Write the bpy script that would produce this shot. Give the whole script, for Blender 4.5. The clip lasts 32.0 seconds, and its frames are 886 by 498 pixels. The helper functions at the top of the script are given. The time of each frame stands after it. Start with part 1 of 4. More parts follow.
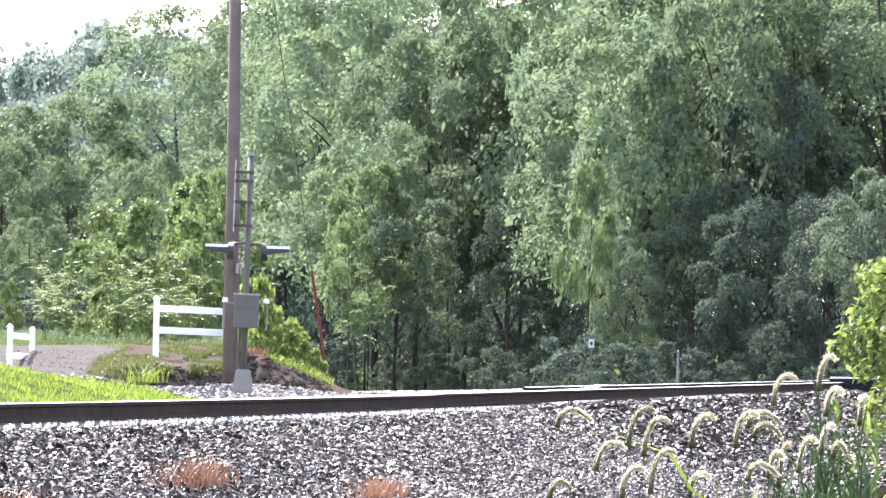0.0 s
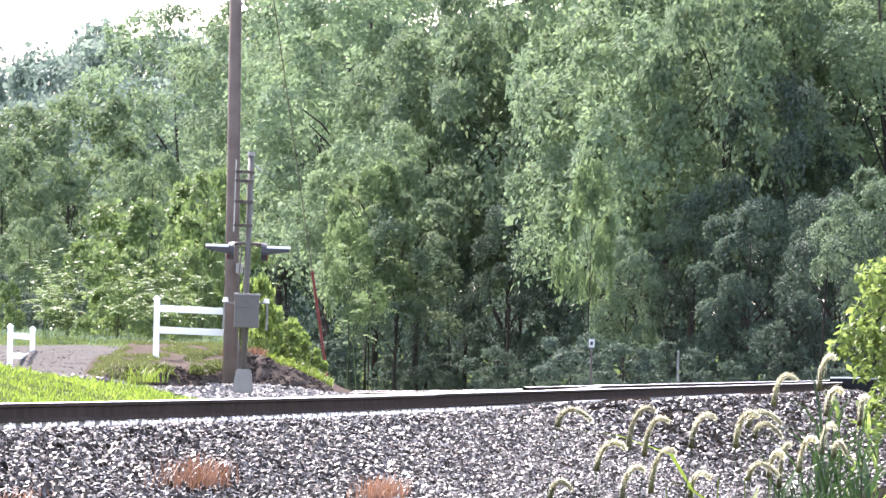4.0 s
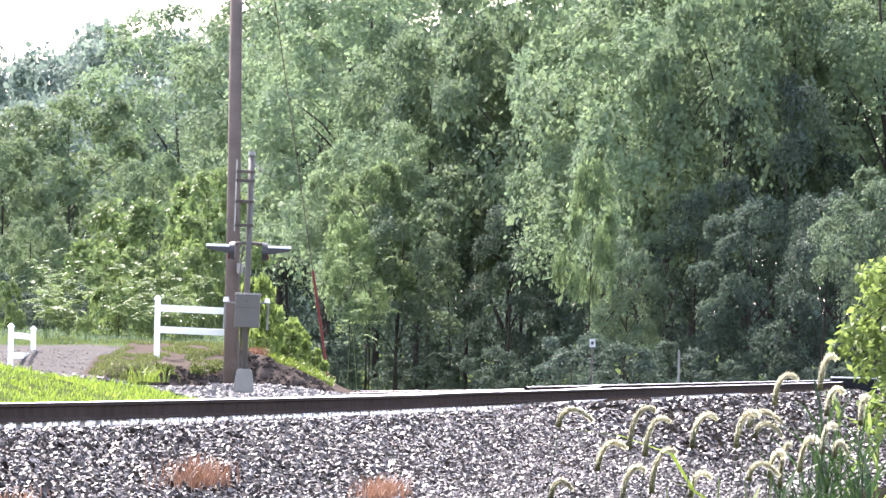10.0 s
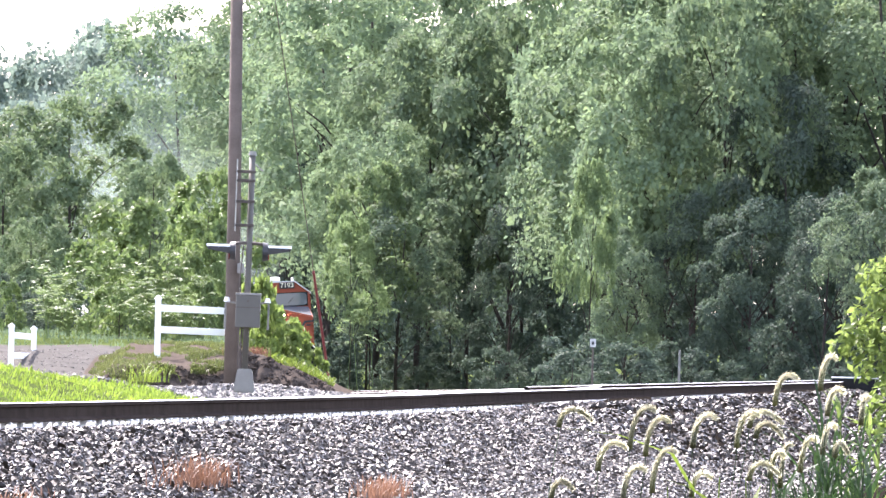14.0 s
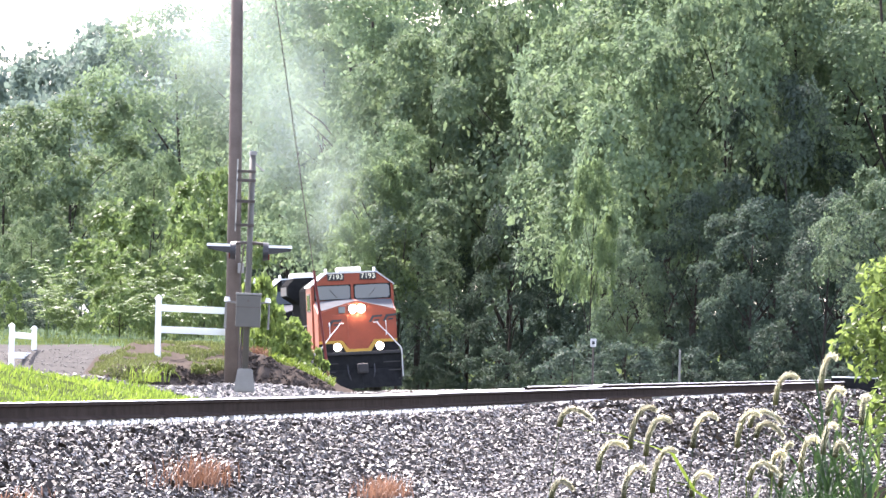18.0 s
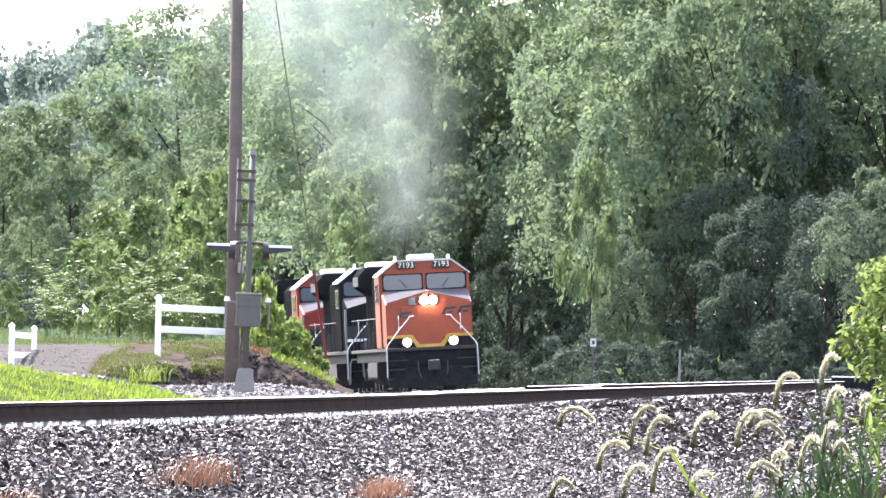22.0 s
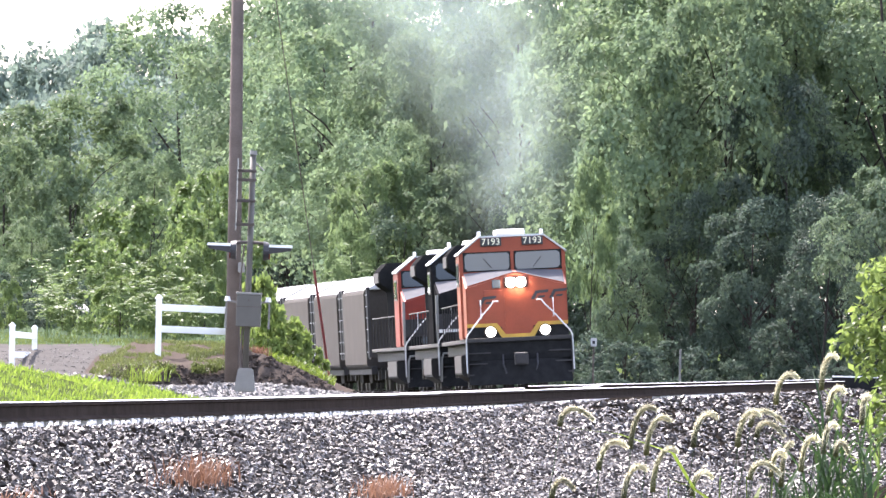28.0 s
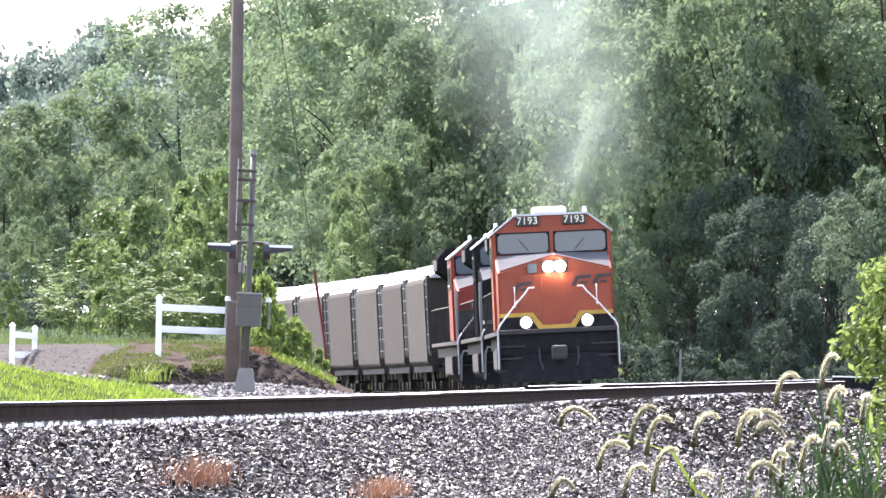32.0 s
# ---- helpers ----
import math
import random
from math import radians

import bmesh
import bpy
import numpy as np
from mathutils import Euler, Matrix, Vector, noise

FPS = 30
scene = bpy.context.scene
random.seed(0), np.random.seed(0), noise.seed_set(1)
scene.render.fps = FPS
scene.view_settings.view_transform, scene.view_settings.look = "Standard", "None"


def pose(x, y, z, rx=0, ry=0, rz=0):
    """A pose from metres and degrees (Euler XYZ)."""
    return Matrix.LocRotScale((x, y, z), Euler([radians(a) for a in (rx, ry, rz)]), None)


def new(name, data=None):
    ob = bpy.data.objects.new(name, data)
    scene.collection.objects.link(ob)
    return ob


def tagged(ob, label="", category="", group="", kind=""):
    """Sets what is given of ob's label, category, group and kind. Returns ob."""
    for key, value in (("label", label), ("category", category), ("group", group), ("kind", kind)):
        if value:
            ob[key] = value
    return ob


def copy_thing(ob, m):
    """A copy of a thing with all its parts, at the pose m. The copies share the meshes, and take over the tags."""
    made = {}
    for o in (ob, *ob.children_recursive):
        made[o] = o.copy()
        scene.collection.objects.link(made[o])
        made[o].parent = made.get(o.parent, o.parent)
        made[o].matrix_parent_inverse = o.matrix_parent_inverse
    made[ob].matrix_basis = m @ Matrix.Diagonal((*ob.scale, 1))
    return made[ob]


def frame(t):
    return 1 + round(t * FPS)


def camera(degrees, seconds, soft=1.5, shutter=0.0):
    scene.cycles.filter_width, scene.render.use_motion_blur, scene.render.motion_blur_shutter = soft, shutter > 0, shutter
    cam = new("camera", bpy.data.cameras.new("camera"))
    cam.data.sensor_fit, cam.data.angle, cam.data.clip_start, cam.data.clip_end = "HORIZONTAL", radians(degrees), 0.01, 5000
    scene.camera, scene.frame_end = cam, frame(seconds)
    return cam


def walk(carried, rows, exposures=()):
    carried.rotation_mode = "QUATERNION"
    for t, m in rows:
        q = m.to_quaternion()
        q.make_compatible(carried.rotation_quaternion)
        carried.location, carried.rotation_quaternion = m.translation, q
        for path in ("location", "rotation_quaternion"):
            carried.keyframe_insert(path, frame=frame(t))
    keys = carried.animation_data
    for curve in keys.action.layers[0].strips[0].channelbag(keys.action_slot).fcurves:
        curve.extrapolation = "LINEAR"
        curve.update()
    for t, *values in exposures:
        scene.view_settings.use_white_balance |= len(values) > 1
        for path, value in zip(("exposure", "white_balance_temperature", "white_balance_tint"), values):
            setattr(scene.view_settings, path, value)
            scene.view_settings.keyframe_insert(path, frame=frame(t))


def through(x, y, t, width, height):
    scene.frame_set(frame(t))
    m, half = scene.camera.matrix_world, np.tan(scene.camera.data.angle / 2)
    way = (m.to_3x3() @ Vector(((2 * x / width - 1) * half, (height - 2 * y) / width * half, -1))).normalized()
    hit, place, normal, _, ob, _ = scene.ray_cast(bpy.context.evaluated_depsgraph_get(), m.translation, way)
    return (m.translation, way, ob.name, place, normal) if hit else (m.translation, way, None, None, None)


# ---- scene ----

# camera: long lens low beside the line, nearly still
CAM_Z = 0.53
PITCH = 90.535


def cam_pose(dx, dy):
    return pose(0, 0, CAM_Z, PITCH + dy, 0, dx) @ pose(0, 0, 0, 0, 0, 1.2)


cam = camera(4.45, 32.0, soft=1.5)
walk(cam, [(0, cam_pose(-0.0045, 0.002)), (5, cam_pose(-0.0025, 0.001)), (9, cam_pose(0, 0)), (13, cam_pose(0.0025, 0.0)), (17, cam_pose(0.005, -0.001)),
           (22, cam_pose(0.005, -0.003)), (28, cam_pose(0.007, -0.004)), (32, cam_pose(0.008, -0.004))],
     exposures=[(0, 2.64, 6300, 22), (13, 2.64, 6300, 22), (20, 2.58, 6300, 22), (26, 2.5, 6300, 22), (32, 2.42, 6300, 22)])

# daylight: high hazy sun ahead of the camera, a little to the left
SUN_EL, SUN_AZ = 50.0, -30.0
world = bpy.data.worlds.new("world")
scene.world = world
world.use_nodes = True
wn = world.node_tree
sky = wn.nodes.new("ShaderNodeTexSky")
sky.sky_type = "NISHITA"
sky.sun_disc = False
sky.sun_elevation = radians(SUN_EL)
sky.sun_rotation = radians(SUN_AZ)
sky.dust_density = 2.0
sky.air_density = 1.0
wn.nodes["Background"].inputs["Strength"].default_value = 0.15
haze = wn.nodes.new("ShaderNodeHueSaturation")  # humid white summer sky
haze.inputs["Saturation"].default_value = 0.68
wn.links.new(sky.outputs[0], haze.inputs["Color"])
wn.links.new(haze.outputs[0], wn.nodes["Background"].inputs["Color"])
sun = new("sun", bpy.data.lights.new("sun", "SUN"))
sun.data.energy = 3.4
sun.data.angle = radians(0.6)
sun.data.color = (1.0, 0.95, 0.85)
to_sun = Vector((math.sin(radians(SUN_AZ)) * math.cos(radians(SUN_EL)), math.cos(radians(SUN_AZ)) * math.cos(radians(SUN_EL)), math.sin(radians(SUN_EL))))
sun.rotation_euler = to_sun.to_track_quat("Z", "Y").to_euler()


# ---- materials ----
def material(name, colour, rough=0.7, metal=0.0, vary=0.25, scale=6.0, fine=60.0, bump=0.15, second=None, rand=0.0, coat=0.0, bump_dist=0.01, spec=None):
    """Two-scale noise on colour, roughness and relief, in metres."""
    m = bpy.data.materials.new(name)
    m.use_nodes = True
    nt = m.node_tree
    bs = nt.nodes["Principled BSDF"]
    co = nt.nodes.new("ShaderNodeTexCoord")
    n1, n2 = nt.nodes.new("ShaderNodeTexNoise"), nt.nodes.new("ShaderNodeTexNoise")
    n1.inputs["Scale"].default_value, n1.inputs["Detail"].default_value = scale, 5
    n2.inputs["Scale"].default_value, n2.inputs["Detail"].default_value = fine, 4
    for n in (n1, n2):
        nt.links.new(co.outputs["Object"], n.inputs["Vector"])
    add = nt.nodes.new("ShaderNodeMath")
    add.operation = "MULTIPLY_ADD"
    add.inputs[1].default_value = 0.65
    nt.links.new(n1.outputs[0], add.inputs[0])
    sc = nt.nodes.new("ShaderNodeMath")
    sc.operation = "MULTIPLY"
    sc.inputs[1].default_value = 0.35
    nt.links.new(n2.outputs[0], sc.inputs[0])
    nt.links.new(sc.outputs[0], add.inputs[2])
    ramp = nt.nodes.new("ShaderNodeValToRGB")
    ramp.color_ramp.elements[0].position, ramp.color_ramp.elements[1].position = 0.3, 0.7
    lo = second if second else [c * (1 - vary) for c in colour]
    hi = [min(1, c * (1 + vary)) for c in colour] if not second else colour
    ramp.color_ramp.elements[0].color, ramp.color_ramp.elements[1].color = (*lo, 1), (*hi, 1)
    nt.links.new(add.outputs[0], ramp.inputs[0])
    out = ramp.outputs[0]
    if rand:
        oi = nt.nodes.new("ShaderNodeObjectInfo")
        ge = nt.nodes.new("ShaderNodeNewGeometry")
        sm = nt.nodes.new("ShaderNodeMath")
        nt.links.new(oi.outputs["Random"], sm.inputs[0])
        nt.links.new(ge.outputs["Random Per Island"], sm.inputs[1])
        mr = nt.nodes.new("ShaderNodeMapRange")
        mr.inputs["From Max"].default_value = 2.0
        mr.inputs["To Min"].default_value, mr.inputs["To Max"].default_value = 1 - rand, 1 + rand
        nt.links.new(sm.outputs[0], mr.inputs[0])
        hsv = nt.nodes.new("ShaderNodeHueSaturation")
        nt.links.new(mr.outputs[0], hsv.inputs["Value"])
        nt.links.new(out, hsv.inputs["Color"])
        out = hsv.outputs[0]
    nt.links.new(out, bs.inputs["Base Color"])
    bs.inputs["Metallic"].default_value = metal
    bs.inputs["Coat Weight"].default_value = coat
    bs.inputs["Specular IOR Level"].default_value = spec if spec is not None else (0.0 if rough >= 0.88 else 0.15 if rough > 0.78 else 0.5)
    rr = nt.nodes.new("ShaderNodeMapRange")
    rr.inputs["To Min"].default_value, rr.inputs["To Max"].default_value = max(0.02, rough - 0.12), min(1, rough + 0.12)
    nt.links.new(add.outputs[0], rr.inputs[0])
    nt.links.new(rr.outputs[0], bs.inputs["Roughness"])
    if bump:
        bp = nt.nodes.new("ShaderNodeBump")
        bp.inputs["Strength"].default_value, bp.inputs["Distance"].default_value = bump, bump_dist
        nt.links.new(add.outputs[0], bp.inputs["Height"])
        nt.links.new(bp.outputs[0], bs.inputs["Normal"])
    return m


def leaf_material(name, colour, light, through=0.5, rough=0.5, spread=0.35):
    """Leaves: diffuse and glossy above, light passing through, varied leaf by leaf."""
    m = bpy.data.materials.new(name)
    m.use_nodes = True
    nt = m.node_tree
    bs = nt.nodes["Principled BSDF"]
    outn = nt.nodes["Material Output"]
    ge, oi = nt.nodes.new("ShaderNodeNewGeometry"), nt.nodes.new("ShaderNodeObjectInfo")
    tc = nt.nodes.new("ShaderNodeTexCoord")
    no = nt.nodes.new("ShaderNodeTexNoise")
    no.inputs["Scale"].default_value = 0.45
    nt.links.new(tc.outputs["Object"], no.inputs["Vector"])
    mx = nt.nodes.new("ShaderNodeMix")
    mx.data_type = "RGBA"
    mx.inputs["A"].default_value, mx.inputs["B"].default_value = (*colour, 1), (*light, 1)
    av = nt.nodes.new("ShaderNodeMath")
    av.operation = "MULTIPLY_ADD"
    av.inputs[1].default_value = 0.3
    nt.links.new(ge.outputs["Random Per Island"], av.inputs[0])
    nt.links.new(no.outputs[0], av.inputs[2])
    sb = nt.nodes.new("ShaderNodeMath")
    sb.operation = "SUBTRACT"
    sb.inputs[1].default_value = 0.15
    nt.links.new(av.outputs[0], sb.inputs[0])
    nt.links.new(sb.outputs[0], mx.inputs["Factor"])
    hsv = nt.nodes.new("ShaderNodeHueSaturation")
    mr = nt.nodes.new("ShaderNodeMapRange")
    mr.inputs["To Min"].default_value, mr.inputs["To Max"].default_value = 1 - spread, 1 + spread
    nt.links.new(oi.outputs["Random"], mr.inputs[0])
    nt.links.new(mr.outputs[0], hsv.inputs["Value"])
    nt.links.new(mx.outputs["Result"], hsv.inputs["Color"])
    nt.links.new(hsv.outputs[0], bs.inputs["Base Color"])
    bs.inputs["Roughness"].default_value = rough
    bs.inputs["Specular IOR Level"].default_value = 0.25
    tr = nt.nodes.new("ShaderNodeBsdfTranslucent")
    nt.links.new(hsv.outputs[0], tr.inputs["Color"])
    ms = nt.nodes.new("ShaderNodeMixShader")
    ms.inputs[0].default_value = through
    nt.links.new(bs.outputs[0], ms.inputs[1])
    nt.links.new(tr.outputs[0], ms.inputs[2])
    nt.links.new(ms.outputs[0], outn.inputs["Surface"])
    return m


def glow_material(name, colour, strength):
    m = bpy.data.materials.new(name)
    m.use_nodes = True
    bs = m.node_tree.nodes["Principled BSDF"]
    bs.inputs["Base Color"].default_value = (*colour, 1)
    bs.inputs["Emission Color"].default_value = (*colour, 1)
    bs.inputs["Emission Strength"].default_value = strength
    return m


def glass_material(name, tint):
    m = bpy.data.materials.new(name)
    m.use_nodes = True
    bs = m.node_tree.nodes["Principled BSDF"]
    bs.inputs["Base Color"].default_value = (*tint, 1)
    bs.inputs["Roughness"].default_value = 0.06
    bs.inputs["IOR"].default_value = 1.5
    bs.inputs["Coat Weight"].default_value = 0.6
    return m


M = {
    # near-black: shade in the gaps between stones put into the ground colour
    "ballast": material("ballast", (0.014, 0.012, 0.010), 0.9, vary=0.5, scale=9, fine=45, bump=1.0, bump_dist=0.05),
    "stone": material("stone", (0.026, 0.019, 0.0135), 0.45, spec=0.27, vary=0.35, scale=8, fine=60, bump=0.3, rand=0.5),
    # pale stone: sun glints on the track bed put into colour, also the heap
    "pale_glint_stone": material("pale_glint_stone", (0.092, 0.077, 0.061), 0.5, spec=0.35, vary=0.3, scale=8, fine=60, bump=0.3, rand=0.5),
    "pale_stone": material("pale_stone", (0.118, 0.108, 0.098), 0.7, vary=0.3, scale=8, fine=60, bump=0.3, rand=0.45),
    "gravel": material("gravel", (0.072, 0.068, 0.063), 0.9, vary=0.25, scale=1.5, fine=25, bump=0.6, bump_dist=0.03),
    "soil": material("soil", (0.078, 0.064, 0.054), 0.95, second=(0.048, 0.040, 0.034), scale=3.5, fine=30, bump=0.9, bump_dist=0.05),
    "rail_side": material("rail_side", (0.042, 0.033, 0.028), 0.9, vary=0.35, scale=3, fine=50, bump=0.3),
    # polished steel, whitened: the sun's glare is put into the colour
    "rail_top": material("rail_top", (0.85, 0.84, 0.82), 0.55, 0.55, vary=0.1, scale=2, fine=40, bump=0.02),
    "tie": material("tie", (0.62, 0.60, 0.57), 0.8, vary=0.25, scale=5, fine=50, bump=0.4, rand=0.2),
    "iron": material("iron", (0.09, 0.075, 0.065), 0.65, 0.4, vary=0.3, scale=8, fine=60),
    "bark": material("bark", (0.042, 0.036, 0.032), 0.9, vary=0.4, scale=4, fine=40, bump=0.8, bump_dist=0.03),
    "pole_wood": material("pole_wood", (0.125, 0.10, 0.084), 0.85, vary=0.3, scale=2.0, fine=40, bump=0.5),
    "galv": material("galv", (0.19, 0.185, 0.165), 0.6, 0.15, vary=0.15, scale=5, fine=50, bump=0.05),
    "grey_paint": material("grey_paint", (0.092, 0.087, 0.074), 0.68, 0.1, vary=0.12, scale=5, fine=60, bump=0.05),
    "dark_paint": material("dark_paint", (0.02, 0.02, 0.022), 0.5, vary=0.3, scale=5, fine=60, bump=0.05),
    "white_vinyl": material("white_vinyl", (0.80, 0.81, 0.80), 0.4, vary=0.05, scale=3, fine=40, bump=0.02),
    "white_paint": material("white_paint", (0.75, 0.75, 0.73), 0.5, vary=0.12, scale=4, fine=50, bump=0.05),
    "orange": material("orange", (0.25, 0.055, 0.025), 0.5, spec=0.3, vary=0.16, scale=1.6, fine=30, bump=0.04),
    "red_orange": material("red_orange", (0.22, 0.035, 0.022), 0.55, spec=0.25, vary=0.16, scale=1.6, fine=30, bump=0.04),
    "silver": material("silver", (0.10, 0.10, 0.104), 0.8, 0.0, spec=0.0, vary=0.12, scale=2.5, fine=40, bump=0.04),
    "black": material("black", (0.022, 0.022, 0.024), 0.45, vary=0.35, scale=2, fine=30, bump=0.04),
    "yellow": material("yellow", (0.42, 0.25, 0.025), 0.5, vary=0.15, scale=3, fine=40, bump=0.03),
    "frame": material("frame", (0.035, 0.032, 0.03), 0.75, 0.2, vary=0.4, scale=3, fine=40, bump=0.3),
    "wheel": material("wheel", (0.075, 0.065, 0.058), 0.5, 0.6, vary=0.3, scale=5, fine=40),
    # dirty grey taken darker: the shade on the car sides is in it
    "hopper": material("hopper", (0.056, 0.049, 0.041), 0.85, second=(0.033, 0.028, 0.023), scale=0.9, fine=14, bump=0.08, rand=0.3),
    # paler than the sides: sun on the car roofs put into the colour
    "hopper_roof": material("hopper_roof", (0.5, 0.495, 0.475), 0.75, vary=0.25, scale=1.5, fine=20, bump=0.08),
    "red_guard": material("red_guard", (0.18, 0.02, 0.024), 0.45, vary=0.2, scale=5, fine=50, bump=0.03),
    "window": glass_material("window", (0.10, 0.115, 0.125)),
    "lamp": glow_material("lamp", (1.0, 0.86, 0.62), 60.0),
    "tar": material("tar", (0.02, 0.02, 0.02), 0.92, vary=0.3, scale=5, fine=50),
    "number": material("number", (0.80, 0.74, 0.52), 0.5, vary=0.05),
    "red_lens": material("red_lens", (0.13, 0.012, 0.01), 0.25, vary=0.1),
    # leaves of the lit crowns, raised and blued to carry the wood's haze
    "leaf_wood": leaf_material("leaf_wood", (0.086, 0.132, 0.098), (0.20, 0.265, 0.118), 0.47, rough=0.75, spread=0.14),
    # darker, bluer copy of the wood's leaves: shade put into the colour
    "leaf_shade": leaf_material("leaf_shade", (0.036, 0.055, 0.050), (0.085, 0.120, 0.070), 0.4, rough=0.75, spread=0.14),
    "leaf_mid": leaf_material("leaf_mid", (0.064, 0.102, 0.074), (0.145, 0.19, 0.094), 0.45, rough=0.7, spread=0.14),
    "leaf_olive": leaf_material("leaf_olive", (0.066, 0.108, 0.064), (0.185, 0.24, 0.108), 0.42, rough=0.7, spread=0.12),
    # paler and bluer: distance haze on the hill mixed into the leaf colour
    "leaf_far_haze": leaf_material("leaf_far_haze", (0.112, 0.158, 0.138), (0.185, 0.235, 0.175), 0.45, rough=0.7, spread=0.12),
    # yellower green that holds the sunlight on branches; saplings use it too
    "leaf_young_lit": leaf_material("leaf_young_lit", (0.072, 0.118, 0.058), (0.185, 0.245, 0.10), 0.5, rough=0.7, spread=0.1),
    "leaf_sun": leaf_material("leaf_sun", (0.050, 0.088, 0.032), (0.19, 0.25, 0.082), 0.44, spread=0.15),
    "leaf_near": leaf_material("leaf_near", (0.085, 0.135, 0.03), (0.20, 0.26, 0.07), 0.55, spread=0.15),
    "grass_rough": leaf_material("grass_rough", (0.055, 0.075, 0.022), (0.125, 0.14, 0.045), 0.4),
    "grass": leaf_material("grass", (0.09, 0.15, 0.02), (0.20, 0.26, 0.04), 0.5),
    # near-black green; for the corner weeds it holds their shade
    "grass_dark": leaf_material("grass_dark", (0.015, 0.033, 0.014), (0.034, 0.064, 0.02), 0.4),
    "dry": leaf_material("dry", (0.13, 0.062, 0.038), (0.24, 0.13, 0.08), 0.3),
    "fox": leaf_material("fox", (0.66, 0.62, 0.42), (0.86, 0.82, 0.62), 0.8),
    "fox_core": leaf_material("fox_core", (0.055, 0.055, 0.02), (0.09, 0.085, 0.03), 0.2),
}


# ---- helpers for meshes ----
def mesh_object(name, verts, faces, mat, parent=None, label="", smooth=False):
    me = bpy.data.meshes.new(name)
    me.from_pydata(verts, [], faces)
    for m in (mat if isinstance(mat, list) else [mat]):
        me.materials.append(m)
    if smooth:
        me.polygons.foreach_set("use_smooth", [True] * len(me.polygons))
    ob = new(name, me)
    if parent:
        ob.parent = parent
    if label:
        ob["label"] = label
    return ob


def part(name, bm, mat, parent, label="", smooth=False):
    me = bpy.data.meshes.new(name)
    bmesh.ops.recalc_face_normals(bm, faces=bm.faces)
    bm.to_mesh(me)
    bm.free()
    for m in (mat if isinstance(mat, list) else [mat]):
        me.materials.append(m)
    if smooth:
        me.polygons.foreach_set("use_smooth", [True] * len(me.polygons))
    ob = new(name, me)
    if parent:
        ob.parent = parent
    if label:
        ob["label"] = label
    return ob


def box(x0, x1, y0, y1, z0, z1, bevel=0.0, bm=None):
    bm2 = bmesh.new()
    bmesh.ops.create_cube(bm2, size=1, matrix=Matrix.Translation(((x0 + x1) / 2, (y0 + y1) / 2, (z0 + z1) / 2)) @ Matrix.Diagonal((abs(x1 - x0), abs(y1 - y0), abs(z1 - z0), 1)))
    if bevel:
        bmesh.ops.bevel(bm2, geom=bm2.edges[:], offset=bevel, segments=2, affect="EDGES", profile=0.6)
    return joined(bm, bm2)


def joined(bm, extra):
    """Adds extra into bm, or gives extra back where there is none."""
    if bm is None:
        return extra
    me = bpy.data.meshes.new("t")
    extra.to_mesh(me)
    extra.free()
    bm.from_mesh(me)
    bpy.data.meshes.remove(me)
    return bm


def prism(outline, y0, y1, bevel=0.0, bm=None):
    """An outline in x and z, drawn out from y0 to y1."""
    bm2 = bmesh.new()
    a = [bm2.verts.new((x, y0, z)) for x, z in outline]
    b = [bm2.verts.new((x, y1, z)) for x, z in outline]
    n = len(a)
    bm2.faces.new(a)
    bm2.faces.new(b[::-1])
    for i in range(n):
        bm2.faces.new((a[i], b[i], b[(i + 1) % n], a[(i + 1) % n]))
    bmesh.ops.recalc_face_normals(bm2, faces=bm2.faces)
    if bevel:
        bmesh.ops.bevel(bm2, geom=bm2.edges[:], offset=bevel, segments=2, affect="EDGES")
    return joined(bm, bm2)


def cyl(p, q, r0, r1=None, n=12, bm=None):
    """A tapered round bar from p to q."""
    p, q = Vector(p), Vector(q)
    bm2 = bmesh.new()
    m = Matrix.Translation((p + q) / 2) @ (q - p).to_track_quat("Z", "Y").to_matrix().to_4x4()
    bmesh.ops.create_cone(bm2, cap_ends=True, segments=n, radius1=r0, radius2=r0 if r1 is None else r1, depth=(q - p).length, matrix=m)
    return joined(bm, bm2)


def tube(points, r, n=6, bm=None, taper=1.0):
    """A round bar along a bent line."""
    bm2 = bmesh.new()
    pts = [Vector(p) for p in points]
    rings = []
    for i, p in enumerate(pts):
        d = (pts[min(i + 1, len(pts) - 1)] - pts[max(i - 1, 0)]).normalized()
        q = d.to_track_quat("Z", "Y")
        rr = r * (1 + (taper - 1) * i / max(1, len(pts) - 1))
        rings.append([bm2.verts.new(p + q @ Vector((rr * math.cos(k * math.tau / n), rr * math.sin(k * math.tau / n), 0))) for k in range(n)])
    for a, b in zip(rings, rings[1:]):
        for k in range(n):
            bm2.faces.new((a[k], a[(k + 1) % n], b[(k + 1) % n], b[k]))
    bm2.faces.new(rings[0][::-1])
    bm2.faces.new(rings[-1])
    return joined(bm, bm2)


def thing(name, label, category, group="", kind="", at=None):
    ob = new(name)
    ob.empty_display_size = 0.3
    if at is not None:
        ob.matrix_basis = at
    return tagged(ob, label, category, group, kind)


# ---- plan of the line: a curve (the train's) and a straight branch that leaves it ----
DEEP = 1.345  # lengths along the view were drawn up on a plan of this scale


def line_x(y):
    if y < 81:
        return line_x(81) + 0.108 * (y - 81)
    if y > 565:
        return line_x(565) - 0.16 * (y - 565)
    return 3.11 - 0.0002756 * (y - 278.4) ** 2


def line_z(y):
    d = min(y, 605) / DEEP - 199
    return -0.0035 * (d + math.sqrt(d * d + 400))


def line_cant(y):
    return 0.06 + 0.04 * min(1, max(0, (y - 175) / 108))


